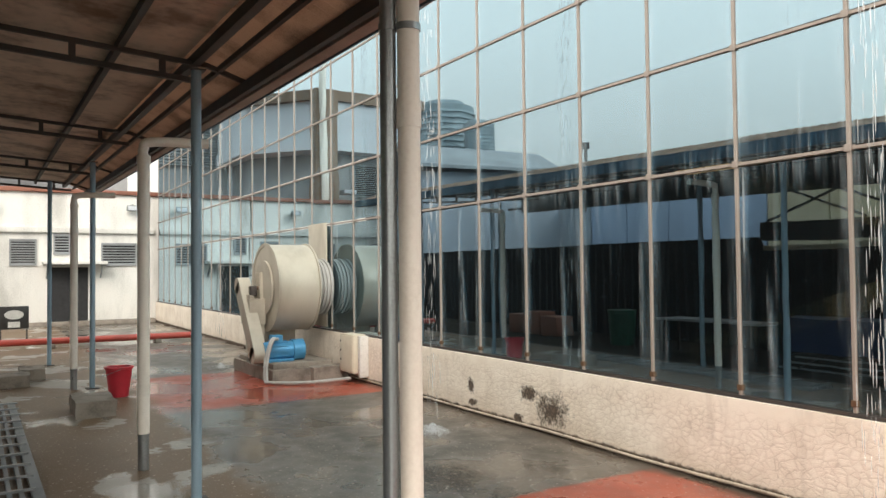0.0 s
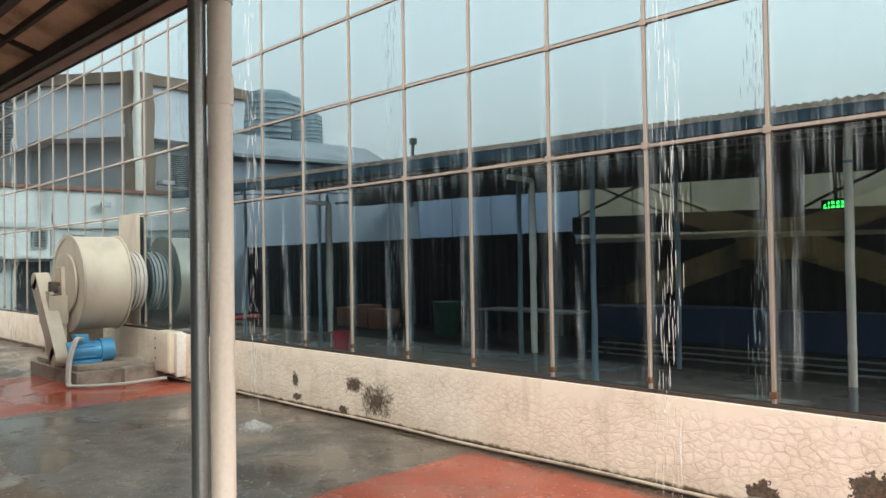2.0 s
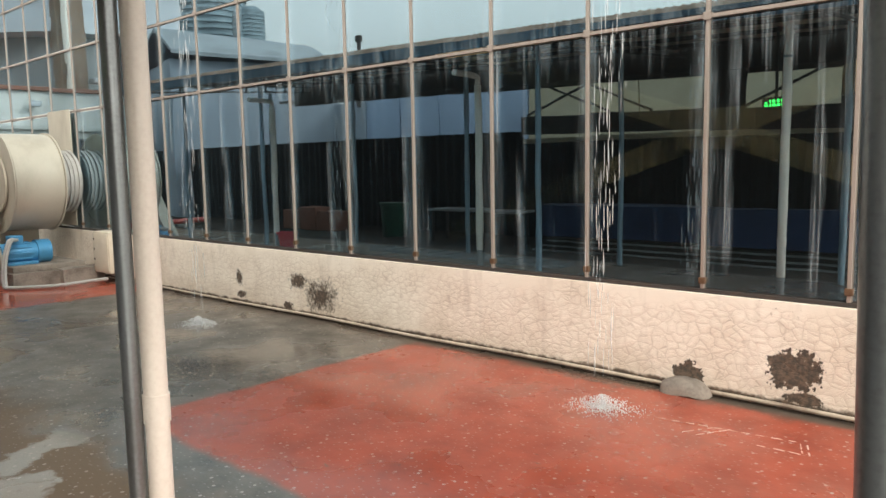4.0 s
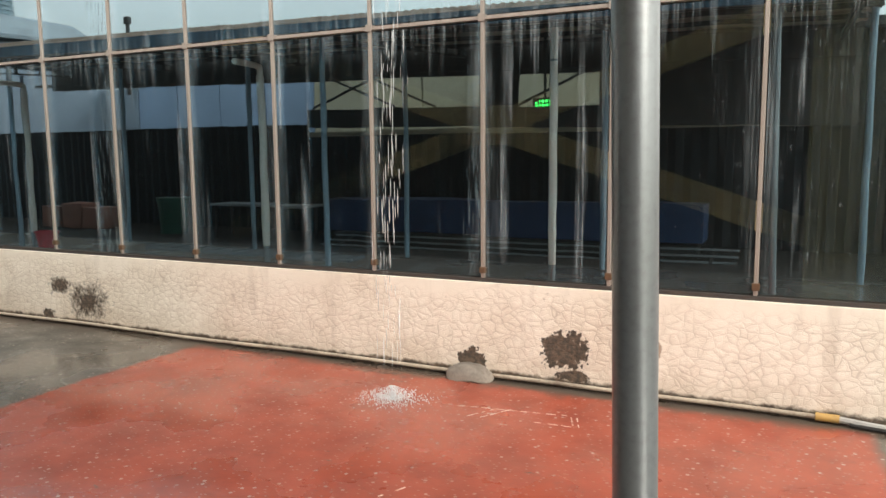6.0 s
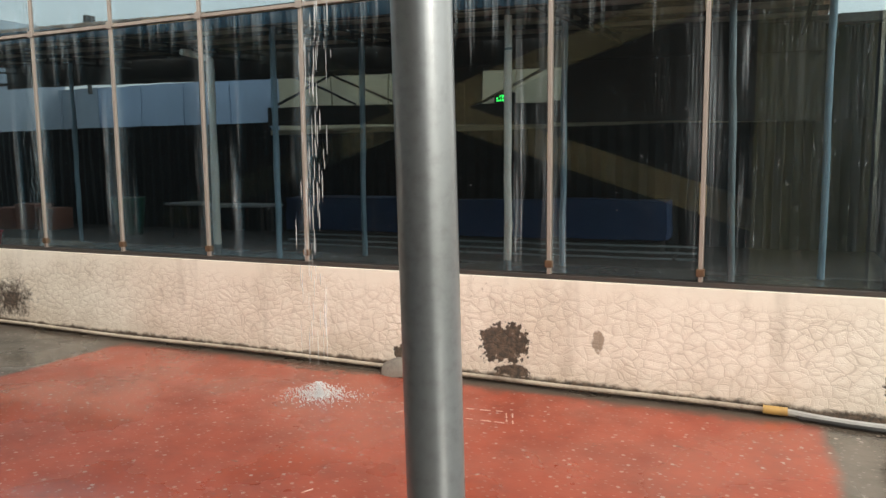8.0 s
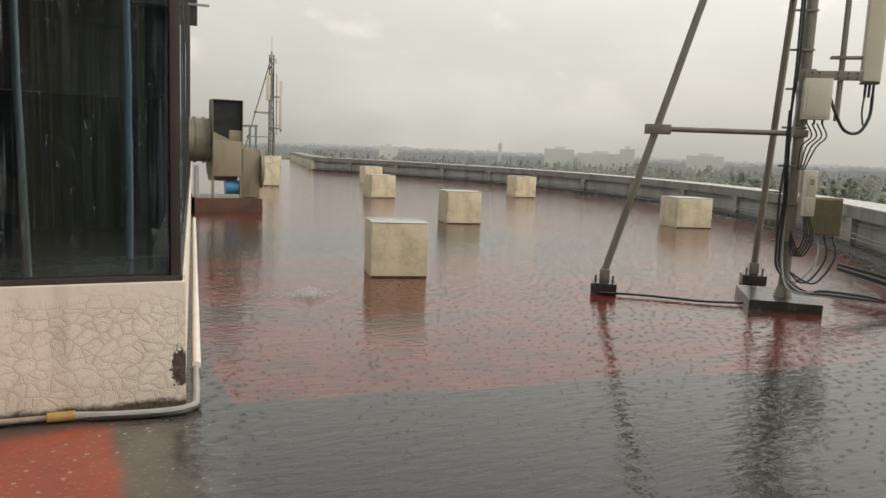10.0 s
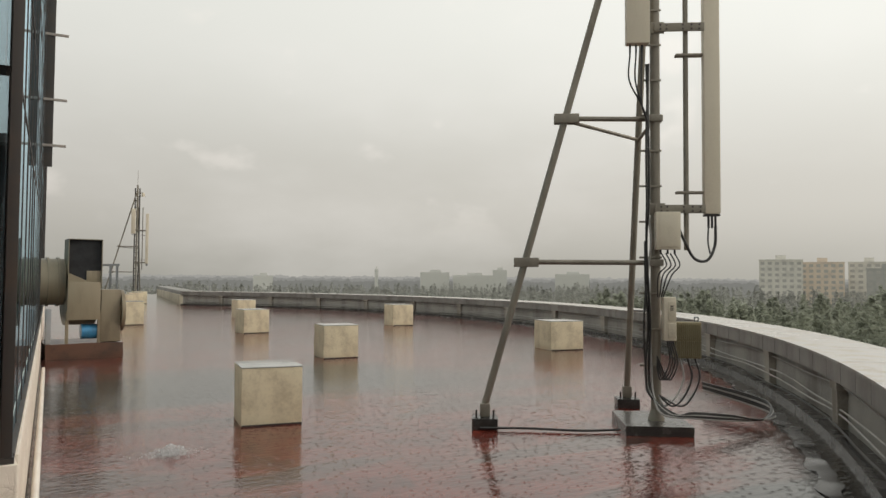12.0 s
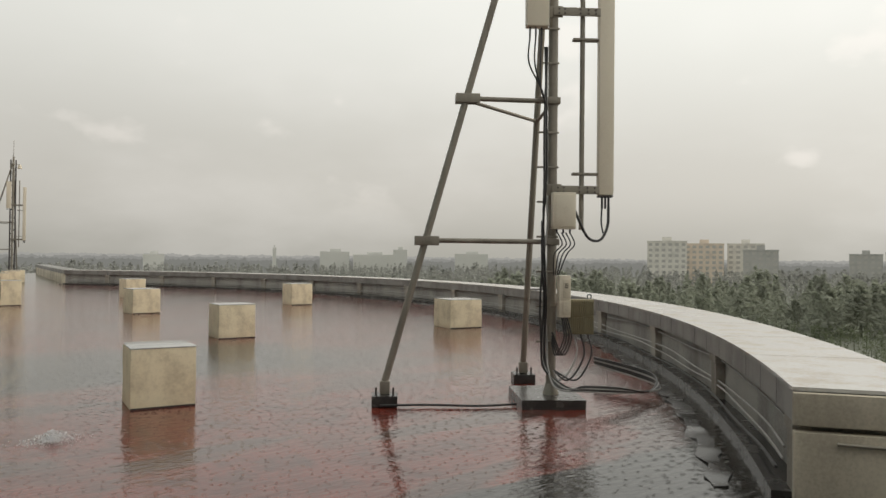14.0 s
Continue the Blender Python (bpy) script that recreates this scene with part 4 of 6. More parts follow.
def cooling_tower(x, y, z, r, h):
    t = thing("cooling_tower", "ribbed blue-grey round cooling tower above the roofs", "cooling tower", "cooling towers")
    part("shell", rod((x, y, z), (x, y, z + h), r, 28), TOWERCLAD, t)
    for i in range(9):
        zz = z + h * (0.06 + 0.1 * i)
        part("rib", rod((x, y, zz), (x, y, zz + h * 0.045), r * 1.05, 28, r * 1.02), TOWERCLAD, t)
    part("fan_stack", rod((x, y, z + h + 0.01), (x, y, z + h * 1.1), r * 0.8, 24, r * 0.7), TOWERCLAD, t)
    part("stand", box(x - r * 0.8, x + r * 0.8, y - r * 0.8, y + r * 0.8, 0, z - 0.01), GREYWALL, t)


cooling_tower(-40.0, -18.6, 8.4, 1.9, 3.5)
cooling_tower(-36.2, -18.6, 8.2, 0.8, 2.1)

# cream hall and pale wall behind the canopy
cream = thing("cream_hall", "cream clad hall behind the canopy", "building")
for i in range(6):
    part("panel", box(-14.5 + i * 1.9, -14.5 + i * 1.9 + 1.86, -14.3, -14.1, 0.0, 4.6, 0.01), CREAMPANEL, cream)
part("back_wall", box(-14.5, 6.1, -14.6, -14.31, 0, 4.6), UNLITBLACK, cream)
part("roof_edge", box(-14.7, 6.3, -14.8, -13.9, 4.604, 4.8), DARKSTEEL, cream)
pale = thing("pale_wall", "blue-grey clad wall beyond the yard", "wall")
for i in range(8):
    part("panel", box(-29.4 + i * 2, -27.44 + i * 2, -15.6, -15.4, 0, 4.45, 0.01), SHEDWALL if i < 3 else YARDBLUE, pale)
back_fence = thing("back_fence", "dark corrugated sheet fence under the canopy", "fence")
bm = bmesh.new()
n_c = 220
pa = []


def fence_top(x):
    return 2.6 if x < -11.5 else 2.3


for i in range(n_c + 1):
    x = -31 + 33.0 * i / n_c
    y = -9.7 + 0.03 * (1 if i % 2 else -1)
    pa.append((bm.verts.new((x, y, 0)), bm.verts.new((x, y, fence_top(x))), bm.verts.new((x, y - 0.02, fence_top(x))), bm.verts.new((x, y - 0.02, 0))))
for a, b in zip(pa, pa[1:]):
    for k in range(4):
        bm.faces.new((a[k], b[k], b[(k + 1) % 4], a[(k + 1) % 4]))
# sheet takes the same near-black as the unlit room
part("sheet", bm, UNLITBLACK, back_fence)
part("top_rail", box(-11.5, -0.4, -9.66, -9.6, 2.29, 2.40), CREAMPANEL, back_fence)

# ---- the canopy over the camera ----
CANOPY_AT = Matrix.Translation((-7.28, 0, 3.7)) @ pose(0, 0, 0, 0, 1.15, 0) @ Matrix.Translation((7.28, 0, -3.7))
canopy = thing("canopy", "steel canopy with brown lined underside and corrugated eave", "canopy", "", CANOPY_AT)
YB, YE = -9.4, -3.6
XL, XR = -20.5, 0.15


def roof_z(y):
    return 3.80 + (-4.1 - y) * 0.06


ys = [-4.12, -5.6, -7.0, -8.2, YB]
for xa in range(-21, 0, 3):
    a, b = max(xa, XL), min(xa + 3, XR)
    for y0, y1 in zip(ys, ys[1:]):
        bm = bmesh.new()
        vs = [bm.verts.new(p) for p in ((a + 0.008, y0 - 0.008, roof_z(y0)), (b - 0.008, y0 - 0.008, roof_z(y0)), (b - 0.008, y1 + 0.008, roof_z(y1)), (a + 0.008, y1 + 0.008, roof_z(y1)))]
        us = [bm.verts.new(v.co + Vector((0, 0, 0.02))) for v in vs]
        bm.faces.new(vs)
        bm.faces.new(us[::-1])
        for k in range(4):
            bm.faces.new((vs[k], us[k], us[(k + 1) % 4], vs[(k + 1) % 4]))
        part("lining_board", bm, BOARD, canopy, "stained brown lining board")
bm = bmesh.new()
for x0 in (0,):
    rows = []
    n_c = 340
    for i in range(n_c + 1):
        x = XL + (XR - XL) * i / n_c
        dz = 0.014 * (1 if (i // 1) % 2 else -1)
        rows.append([bm.verts.new((x, y, z + dz)) for y, z in ((YE + 0.06, 3.60), (-4.1, 3.845), (YB, roof_z(YB) + 0.05))])
    for a, b in zip(rows, rows[1:]):
        for k in range(2):
            bm.faces.new((a[k], b[k], b[k + 1], a[k + 1]))
    bmesh.ops.solidify(bm, geom=bm.faces[:], thickness=0.006)
part("roof_sheet", bm, SHEET, canopy, "rusty corrugated roofing sheet")
bm = bmesh.new()
bm_beam(bm, (XL, YE + 0.075, 3.628), (XR, YE + 0.075, 3.628), 0.012, 0.075)
bm_beam(bm, (XL, YE + 0.02, 3.66), (XR, YE + 0.02, 3.66), 0.11, 0.012)
# dark strip added at the back, standing in for the underside's shade
part("back_beam", box(XL, XR, YB - 0.15, YB - 0.112, 3.5, 4.16, 0.004), DARKSTEEL, canopy)
part("ridge_strip", bm, ROOFTOP, canopy, "dark blue roof edge")
part("gutter", box(XL, XR, YE + 0.0, YE + 0.11, 3.49, 3.57, 0.01), FASCIA, canopy, "weathered eave gutter")
part("eave_flashing", box(XL, XR, YE + 0.113, YE + 0.125, 3.48, 3.62, 0.003), ROOFTOP, canopy)
part("eave_beam", bm_beam(bmesh.new(), (XL, -3.66, 3.54), (XR, -3.66, 3.54), 0.05, 0.10), DARKSTEEL, canopy)
part("beam", bm_beam(bmesh.new(), (XL, -4.08, 3.735), (XR, -4.08, 3.735), 0.07, 0.09), DARKSTEEL, canopy)
part("purlin", bm_beam(bmesh.new(), (XL, -3.88, 3.68), (XR, -3.88, 3.68), 0.035, 0.05), DARKSTEEL, canopy)
for y in (-4.68, -6.1, -7.5, -8.9):
    part("purlin", bm_beam(bmesh.new(), (XL, y, roof_z(y) - 0.05), (XR, y, roof_z(y) - 0.05), 0.05, 0.07), DARKSTEEL, canopy)
for x in (-19.5, -15.6, -11.4, -7.3, -3.3, -0.2):
    tr = part("truss", bm_beam(bmesh.new(), (x, -3.66, 3.6), (x, -4.1, 3.74), 0.04, 0.04), DARKSTEEL, canopy, "dark welded roof truss")
    part("top_chord", bm_beam(bmesh.new(), (x, -4.0, roof_z(-4.0) - 0.09), (x, YB, roof_z(YB) - 0.09), 0.04, 0.04), DARKSTEEL, tr)
    part("lower_chord", bm_beam(bmesh.new(), (x, -4.0, roof_z(-4.0) - 0.24), (x, YB, roof_z(YB) - 0.24), 0.045, 0.045), DARKSTEEL, tr)
    for i in range(8):
        y = -4.35 - i * 0.68
        part("web", bm_beam(bmesh.new(), (x, y, roof_z(y) - 0.22), (x, y, roof_z(y) - 0.11), 0.04, 0.05), DARKSTEEL, tr)
# deep back girder and lattice
part("back_girder", box(-11.4, XR, YB - 0.1, YB, 2.42, 2.84), DARKSTEEL, canopy)
part("back_sheet", box(-4.4, XR, YB - 0.06, YB - 0.03, 2.844, 4.1), DARKSTEEL, canopy)
part("back_sheet", box(-6.9, -6.1, YB - 0.06, YB - 0.03, 2.844, 4.1), DARKSTEEL, canopy)
for xa, za, xb, zb in ((-11.2, 2.86, -9.6, 3.5), (-9.6, 3.5, -8.0, 2.86), (-6.1, 2.86, -4.5, 3.6), (-10.6, 3.5, -9.0, 2.86)):
    part("lattice_bar", bm_beam(bmesh.new(), (xa, YB + 0.03, za), (xb, YB + 0.03, zb), 0.04, 0.05), DARKSTEEL, canopy)
part("back_rail", bm_beam(bmesh.new(), (-21, YB + 0.04, 3.62), (XR, YB + 0.04, 3.62), 0.05, 0.08), DARKSTEEL, canopy)


def blue_post(x, y, top, lean=0.0, r=0.043, paint=STEEL):
    p = thing("canopy_post", "blue-grey galvanised steel pipe post carrying the canopy", "post", "canopy posts")
    part("pipe", rod((x, y, 0.012), (x + lean, y, top), r, 28), paint, p)
    part("base_plate", box(x - 0.1, x + 0.1, y - 0.1, y + 0.1, 0.0, 0.012, 0.002), DARKSTEEL, p)
    part("cap_plate", box(x - 0.07, x + 0.07, y - 0.07, y + 0.07, top, top + 0.01), DARKSTEEL, p)
    return p


blue_post(-0.988, -4.08, 3.51, -0.075, 0.0405)
blue_post(-3.72, -4.08, 3.565, 0.0, 0.036)
for x, y in ((-7.28, -4.08), (-14.5, -4.1), (-18.4, -4.5)):
    blue_post(x, y, 3.64 - (x + 7.28) * 0.02, paint=POSTBLUE)
for x in (0.05, -3.49, -6.94, -10.34, -13.7, -16.9):
    blue_post(x, -6.05, 3.66, r=0.046, paint=POSTBLUE)


def down_pipe(x, y, elbow, band, w=0.058):
    p = thing("rain_pipe", "cream plastic rain pipe with couplings beside a canopy post", "pipe", "rain pipes")
    part("pipe", rod((x, y, 0.35), (x, y, 3.08 if elbow else 3.4), w, 28), PVC, p)
    part("lower_sleeve", rod((x, y, 0.0), (x, y, 0.349), w - 0.006, 24), STEEL, p, "dark grey lower sleeve")
    for z in (0.72, 2.55):
        part("coupling", rod((x, y, z), (x, y, z + 0.12), w + 0.005, 28), PVC, p)
    if elbow:
        part("elbow", tube([(x, y, 3.07), (x, y, 3.15), (x + 0.02, y + 0.08, 3.22), (x + 0.02, y + 0.62, 3.24)], 0.048, 16), PVC, p)
        part("elbow_collar", rod((x, y, 3.0), (x, y, 3.08), 0.066, 24), PVC, p)
    for z in band:
        bm = bmesh.new()
        for cx, cy, rr in ((x, y, w + 0.006), (x - 0.044, y - 0.079, 0.041)):
            bm_rod(bm, (cx, cy, z), (cx, cy, z + 0.03), rr, 24)
        part("strap", bm, STEEL, p, "flat steel strap")


down_pipe(-3.676, -4.001, False, (0.22, 2.98), 0.05)
down_pipe(-8.6, -4.28, True, ())
down_pipe(-14.5, -4.38, True, ())

# ---- things on the yard floor ----


def rough_block(bm, x0, x1, y0, y1, z0, z1, seed, amount=0.012):
    bm_box(bm, x0, x1, y0, y1, z0, z1)
    bmesh.ops.subdivide_edges(bm, edges=bm.edges[:], cuts=3, use_grid_fill=True)
    for v in bm.verts:
        if v.co.z > z0 + 1e-4:
            v.co += Vector([noise.noise(v.co * 7 + Vector((seed, k * 9.1, 0))) for k in range(3)]) * amount
    return bm


for x, y, w, d2, h in ((-12.1, -4.35, 0.8, 0.5, 0.22), (-16.4, -4.9, 0.6, 0.4, 0.2), (-15.6, -5.2, 0.6, 0.45, 0.2)):
    single("concrete_block", rough_block(bmesh.new(), x - w / 2, x + w / 2, y - d2 / 2, y + d2 / 2, 0, h, x, 0.03), CONCRETE, "rough grey concrete footing block on the wet floor", "block", "footing blocks")

bucket = thing("bucket", "red plastic bucket standing on the wet floor", "bucket", "", Matrix.Translation((-13.4, -3.84, 0)))
bm = bmesh.new()
prof = [(0.14, 0.0), (0.195, 0.43), (0.215, 0.435), (0.215, 0.465), (0.185, 0.465), (0.13, 0.02)]
rings = []
for r, z in prof:
    rings.append([bm.verts.new((r * math.cos(a), r * math.sin(a), z)) for a in [2 * math.pi * k / 24 for k in range(24)]])
for a, b in zip(rings, rings[1:]):
    for k in range(24):
        bm.faces.new((a[k], a[(k + 1) % 24], b[(k + 1) % 24], b[k]))
bm.faces.new(rings[0][::-1])
bm.faces.new(rings[-1])
part("body", bm, REDPLASTIC, bucket)
part("handle", tube([(-0.215, 0, 0.44), (-0.12, -0.19, 0.37), (0.06, -0.225, 0.34), (0.215, 0, 0.44)], 0.006, 6), STEEL, bucket)

pipe = thing("fire_pipe", "long red steel fire pipe lying across the yard on blocks", "pipe")
part("pipe", rod((-22.9, -7.5, 0.17), (-22.3, -0.5, 0.17), 0.085, 18), REDPIPE, pipe)
part("flange", rod((-22.32, -0.75, 0.17), (-22.3, -0.66, 0.17), 0.14, 18), REDPIPE, pipe)
for y in (-6.6, -4.2, -1.6):
    part("saddle", box(-22.75, -22.3, y - 0.08, y + 0.08, 0, 0.1, 0.01), CONCRETE, pipe)

sign = thing("notice_board", "small black board with a white oval and label", "sign")
part("panel", box(-25.3, -25.25, -5.35, -4.6, 0.35, 1.0, 0.01), BLACK, sign)
bm = bmesh.new()
bmesh.ops.create_circle(bm, cap_ends=True, segments=28, radius=0.2, matrix=Matrix.Translation((-25.243, -4.97, 0.76)) @ pose(0, 0, 0, 0, 90, 0) @ Matrix.Diagonal((0.65, 1.2, 1, 1)))
part("oval", bm, WHITEWALL, sign)
part("label", box(-25.246, -25.24, -5.12, -4.82, 0.4, 0.56), WHITEWALL, sign)
for y in (-5.3, -4.65):
    part("leg", box(-25.3, -25.25, y - 0.02, y + 0.02, 0, 0.349), DARKSTEEL, sign)

grate = thing("drain_grate", "grey steel ladder grate lying on the muddy floor", "grate")
for y in (-5.78, -5.69, -5.6, -5.51, -5.42, -5.3):
    part("bar", bm_beam(bmesh.new(), (-13.4, y, 0.03), (-7.6, y + 0.1, 0.03), 0.09 if y == -5.3 else 0.035, 0.05), LOUVRE, grate)
for i in range(12):
    x = -13.2 + i * 0.5
    part("rung", bm_beam(bmesh.new(), (x, -5.8, 0.065), (x, -5.22, 0.065), 0.04, 0.02), STEEL, grate)

tank = thing("blue_tarpaulin_stack", "low stack covered by a blue tarpaulin under the canopy", "tarpaulin")
bm = rough_block(bmesh.new(), -9.9, -2.2, -8.7, -7.9, 0.25, 0.92, 2.0, 0.06)
part("cover", bm, TARPBLUE, tank)
part("pallet", box(-9.8, -2.3, -8.6, -8.0, 0.0, 0.2), DARKSTEEL, tank)
for y, z in ((-7.8, 0.18), (-7.55, 0.1), (-7.3, 0.03)):
    part("pallet_slat", box(-9.6, -1.6, y - 0.03, y + 0.03, z - 0.03, z), LOUVRE, tank)
for x in (-9.2, -5.6, -2.0):
    part("pallet_runner", bm_beam(bmesh.new(), (x, -7.99, 0.16), (x, -7.26, 0.015), 0.05, 0.03), DARKSTEEL, tank)
bin_ = thing("green_bin", "dark green plastic bin under the canopy", "bin")
part("body", rod((-14.3, -7.9, 0), (-14.3, -7.9, 0.8), 0.3, 20, 0.36), GREENPLASTIC, bin_)
part("lid", rod((-14.3, -7.9, 0.802), (-14.3, -7.9, 0.86), 0.38, 20), GREENPLASTIC, bin_)
red_stack = thing("red_crate_stack", "dull red crates stacked under the canopy", "crate")
for i in range(3):
    part("crate", box(-19.2 + i * 0.75, -18.5 + i * 0.75, -8.6, -8.0, 0, 0.55 + 0.1 * (i % 2), 0.02), BROWNRED, red_stack)
bench = thing("work_bench", "grey topped steel work bench under the canopy", "bench")
part("top", box(-12.8, -10.2, -8.2, -7.5, 0.72, 0.77, 0.006), LOUVRE, bench)
for x in (-12.7, -10.3):
    for y in (-8.1, -7.6):
        part("leg", box(x - 0.025, x + 0.025, y - 0.025, y + 0.025, 0, 0.719), DARKSTEEL, bench)

clock = thing("led_sign", "small green LED display hung below the canopy", "display")
part("case", box(-5.14, -4.74, -7.56, -7.5, 2.64, 2.82, 0.01), BLACK, clock)
for i, (x, w, h) in enumerate(((-5.10, 0.05, 0.06), (-5.03, 0.02, 0.1), (-4.99, 0.05, 0.1), (-4.92, 0.05, 0.1), (-4.85, 0.05, 0.1))):
    part("digit_bar", box(x, x + w, -7.499, -7.494, 2.675, 2.675 + h * 0.42), LED, clock)
    part("digit_bar", box(x, x + w * 0.8, -7.499, -7.494, 2.685 + h * 0.5, 2.685 + h), LED, clock)
part("hanger", box(-4.96, -4.92, -7.55, -7.51, 2.82, roof_z(-7.5)), DARKSTEEL, clock)

# ---- inside the glazing ----
brace = thing("cross_brace", "ochre painted steel cross brace behind the glass", "brace")
for s in (1, -1):
    a = Vector((-3.1, 0.45 + 0.04 * s, 2.02))
    dv = Vector((2.9, 0, 0.98 * s))
    part("diagonal", bm_beam(bmesh.new(), a - dv, a + dv, 0.06, 0.2), BRACE, brace)
part("gusset", box(-3.42, -2.78, 0.36, 0.39, 1.86, 2.18, 0.01), BRACE, brace)
for x in (-6.05, -0.12):
    part("column", box(x - 0.1, x + 0.1, 0.4, 0.6, 0.06, ZTOP), UNLITBLACK, brace)
# olive sheet added to give the corner pane its olive tone
column = thing("corner_tint_panel", "dull olive panel added behind the corner glass to tint it", "curtain")
bm = bmesh.new()
prev = None
for i in range(25):
    x = -0.72 + 0.66 * i / 24
    y = 0.2 + 0.007 * math.sin(i * 1.9)
    cur = [bm.verts.new((x, y, 0.07)), bm.verts.new((x, y, 4.6)), bm.verts.new((x, y + 0.01, 4.6)), bm.verts.new((x, y + 0.01, 0.07))]
    if prev:
        for k in range(4):
            bm.faces.new((prev[k], cur[k], cur[(k + 1) % 4], prev[(k + 1) % 4]))
    prev = cur
part("cloth", bm, CORNEROLIVE, column)

# ---- along the foot of the glass wall ----
wall_pipe = thing("wall_pipe", "thin cream conduit lying along the foot of the wall", "conduit")
pts = [(-13 + 1.39 * i, -0.065 + 0.012 * math.sin(i * 2.1), 0.04 + 0.006 * math.sin(i * 3.3)) for i in range(8)]
part("conduit", tube(pts, 0.0155, 10, 4), DIRTYPVC, wall_pipe)
pts = [(-2.95 + 0.49 * i, -0.065 + 0.008 * math.sin(i * 2.1), 0.04) for i in range(6)]
part("conduit", tube(pts, 0.0155, 10, 4), DIRTYPVC, wall_pipe)
part("joint", rod((-0.6, -0.068, 0.04), (-0.46, -0.07, 0.04), 0.028, 12), YELLOWTAPE, wall_pipe, "yellow taped joint")
part("tail_cable", tube([(-0.47, -0.07, 0.04), (-0.25, -0.1, 0.03), (0.02, -0.12, 0.028), (0.16, -0.08, 0.03), (0.2, 0.05, 0.03), (0.27, 0.68, 0.03)], 0.022, 8), HOSEGREY, wall_pipe, "grey cable bent round the corner")
part("tail_cable", tube([(-0.4, -0.1, 0.02), (-0.15, -0.14, 0.02), (0.08, -0.15, 0.02), (0.21, -0.06, 0.02)], 0.014, 8), BLACK, wall_pipe)
side_pipe = thing("side_conduit", "white conduit along the foot of the side wall", "conduit")
part("conduit", tube([SKEW @ Vector((0.2, q, 0.05)) for q in (0.7, 3, 7, 11)], 0.03, 10, 4), PVC, side_pipe)

mound = bmesh.new()
bmesh.ops.create_icosphere(mound, subdivisions=3, radius=1, matrix=Matrix.Translation((-3.08, -0.09, 0.0)) @ Matrix.Diagonal((0.2, 0.11, 0.13, 1)))
for v in mound.verts:
    v.co += Vector((noise.noise(v.co * 9), noise.noise(v.co * 9 + Vector((5, 0, 0))), noise.noise(v.co * 9 + Vector((0, 5, 0))))) * 0.025
    v.co.z = max(v.co.z, 0.0)
single("mortar_mound", mound, CONCRETE, "small grey mortar mound at the foot of the wall", "mound")


def drip_column(x, y, top, foot, seed):
    """A rope of falling rain water that breaks into drops, and its splash."""
    r = random.Random(seed)
    t = thing("water_stream", "falling stream of roof water splashing on the floor", "water", "water streams")
    bm = bmesh.new()
    z = top
    while z > foot + 0.15:
        w = 0.003 + 0.0055 * r.random()
        ln = r.uniform(0.07, 0.3)
        for _ in range(6):
            ox, oy = r.gauss(0, 0.055), r.gauss(0, 0.04)
            bmesh.ops.create_icosphere(bm, subdivisions=1, radius=1, matrix=Matrix.Translation((x + ox + 0.04 * math.sin(z * 2.3 + seed), y + oy, z + r.uniform(-0.12, 0.12))) @ Matrix.Diagonal((w * r.uniform(0.3, 0.8), w * 0.5, ln * r.uniform(0.25, 0.5), 1)))
        z -= ln * 0.75
    if top - foot > 0.5:
        part("falling_water", bm, WATER, t, "broken white drops", 60)["kind"] = "stuff"
    bm = bmesh.new()
    for _ in range(1500):
        a, d3 = r.uniform(0, 6.283), abs(r.gauss(0, 0.12))
        h = max(0.004, r.random() ** 2 * 0.11 * max(0.1, 1 - d3 / 0.25))
        s = r.uniform(0.0014, 0.0034)
        bmesh.ops.create_icosphere(bm, subdivisions=1, radius=s, matrix=Matrix.Translation((x + d3 * math.cos(a) * 1.2, y + d3 * math.sin(a) * 0.9, foot + h)) @ Matrix.Diagonal((1.3, 1, 1.6, 1)))
    part("splash", bm, FOAM, t, "white splash on the floor", 60)["kind"] = "stuff"


drip_column(-8.47, -1.07, 8.3, 0.0, 1)
drip_column(-3.39, -0.8, 8.3, 0.0, 2)
drip_column(-15.9, -1.6, 8.3, 0.0, 3)
drip_column(1.7, 3.13, 0.16, 0.0, 5)
# painted corner marks on the red floor
for (xa, ya), (xb, yb) in (((-3.0, -0.74), (-2.1, -0.62)), ((-2.75, -0.9), (-2.6, -0.66)), ((-2.66, -0.9), (-2.52, -0.66)), ((-2.1, -0.62), (-2.02, -0.84)), ((-2.06, -0.62), (-1.98, -0.84)), ((-2.3, -0.83), (-2.03, -0.82)), ((-2.7, -2.25), (-2.6, -2.05)), ((-2.5, -2.2), (-2.42, -2.3))):
    pa, pb = Vector((xa, ya, 0.001)), Vector((xb, yb, 0.001))
    mark = thing("paint_mark", "worn pale paint stroke on the red floor", "paint mark", "floor paint marks")
    k = max(2, int((pb - pa).length / 0.09))
    for i in range(k):
        u, w = (i + rng.uniform(0.0, 0.35)) / k, (i + rng.uniform(0.6, 1.0)) / k
        part("stroke", bm_beam(bmesh.new(), pa.lerp(pb, u) + Vector((0, rng.uniform(-0.006, 0.006), 0)), pa.lerp(pb, w), rng.uniform(0.006, 0.012), 0.002), PAINTMARK, mark)

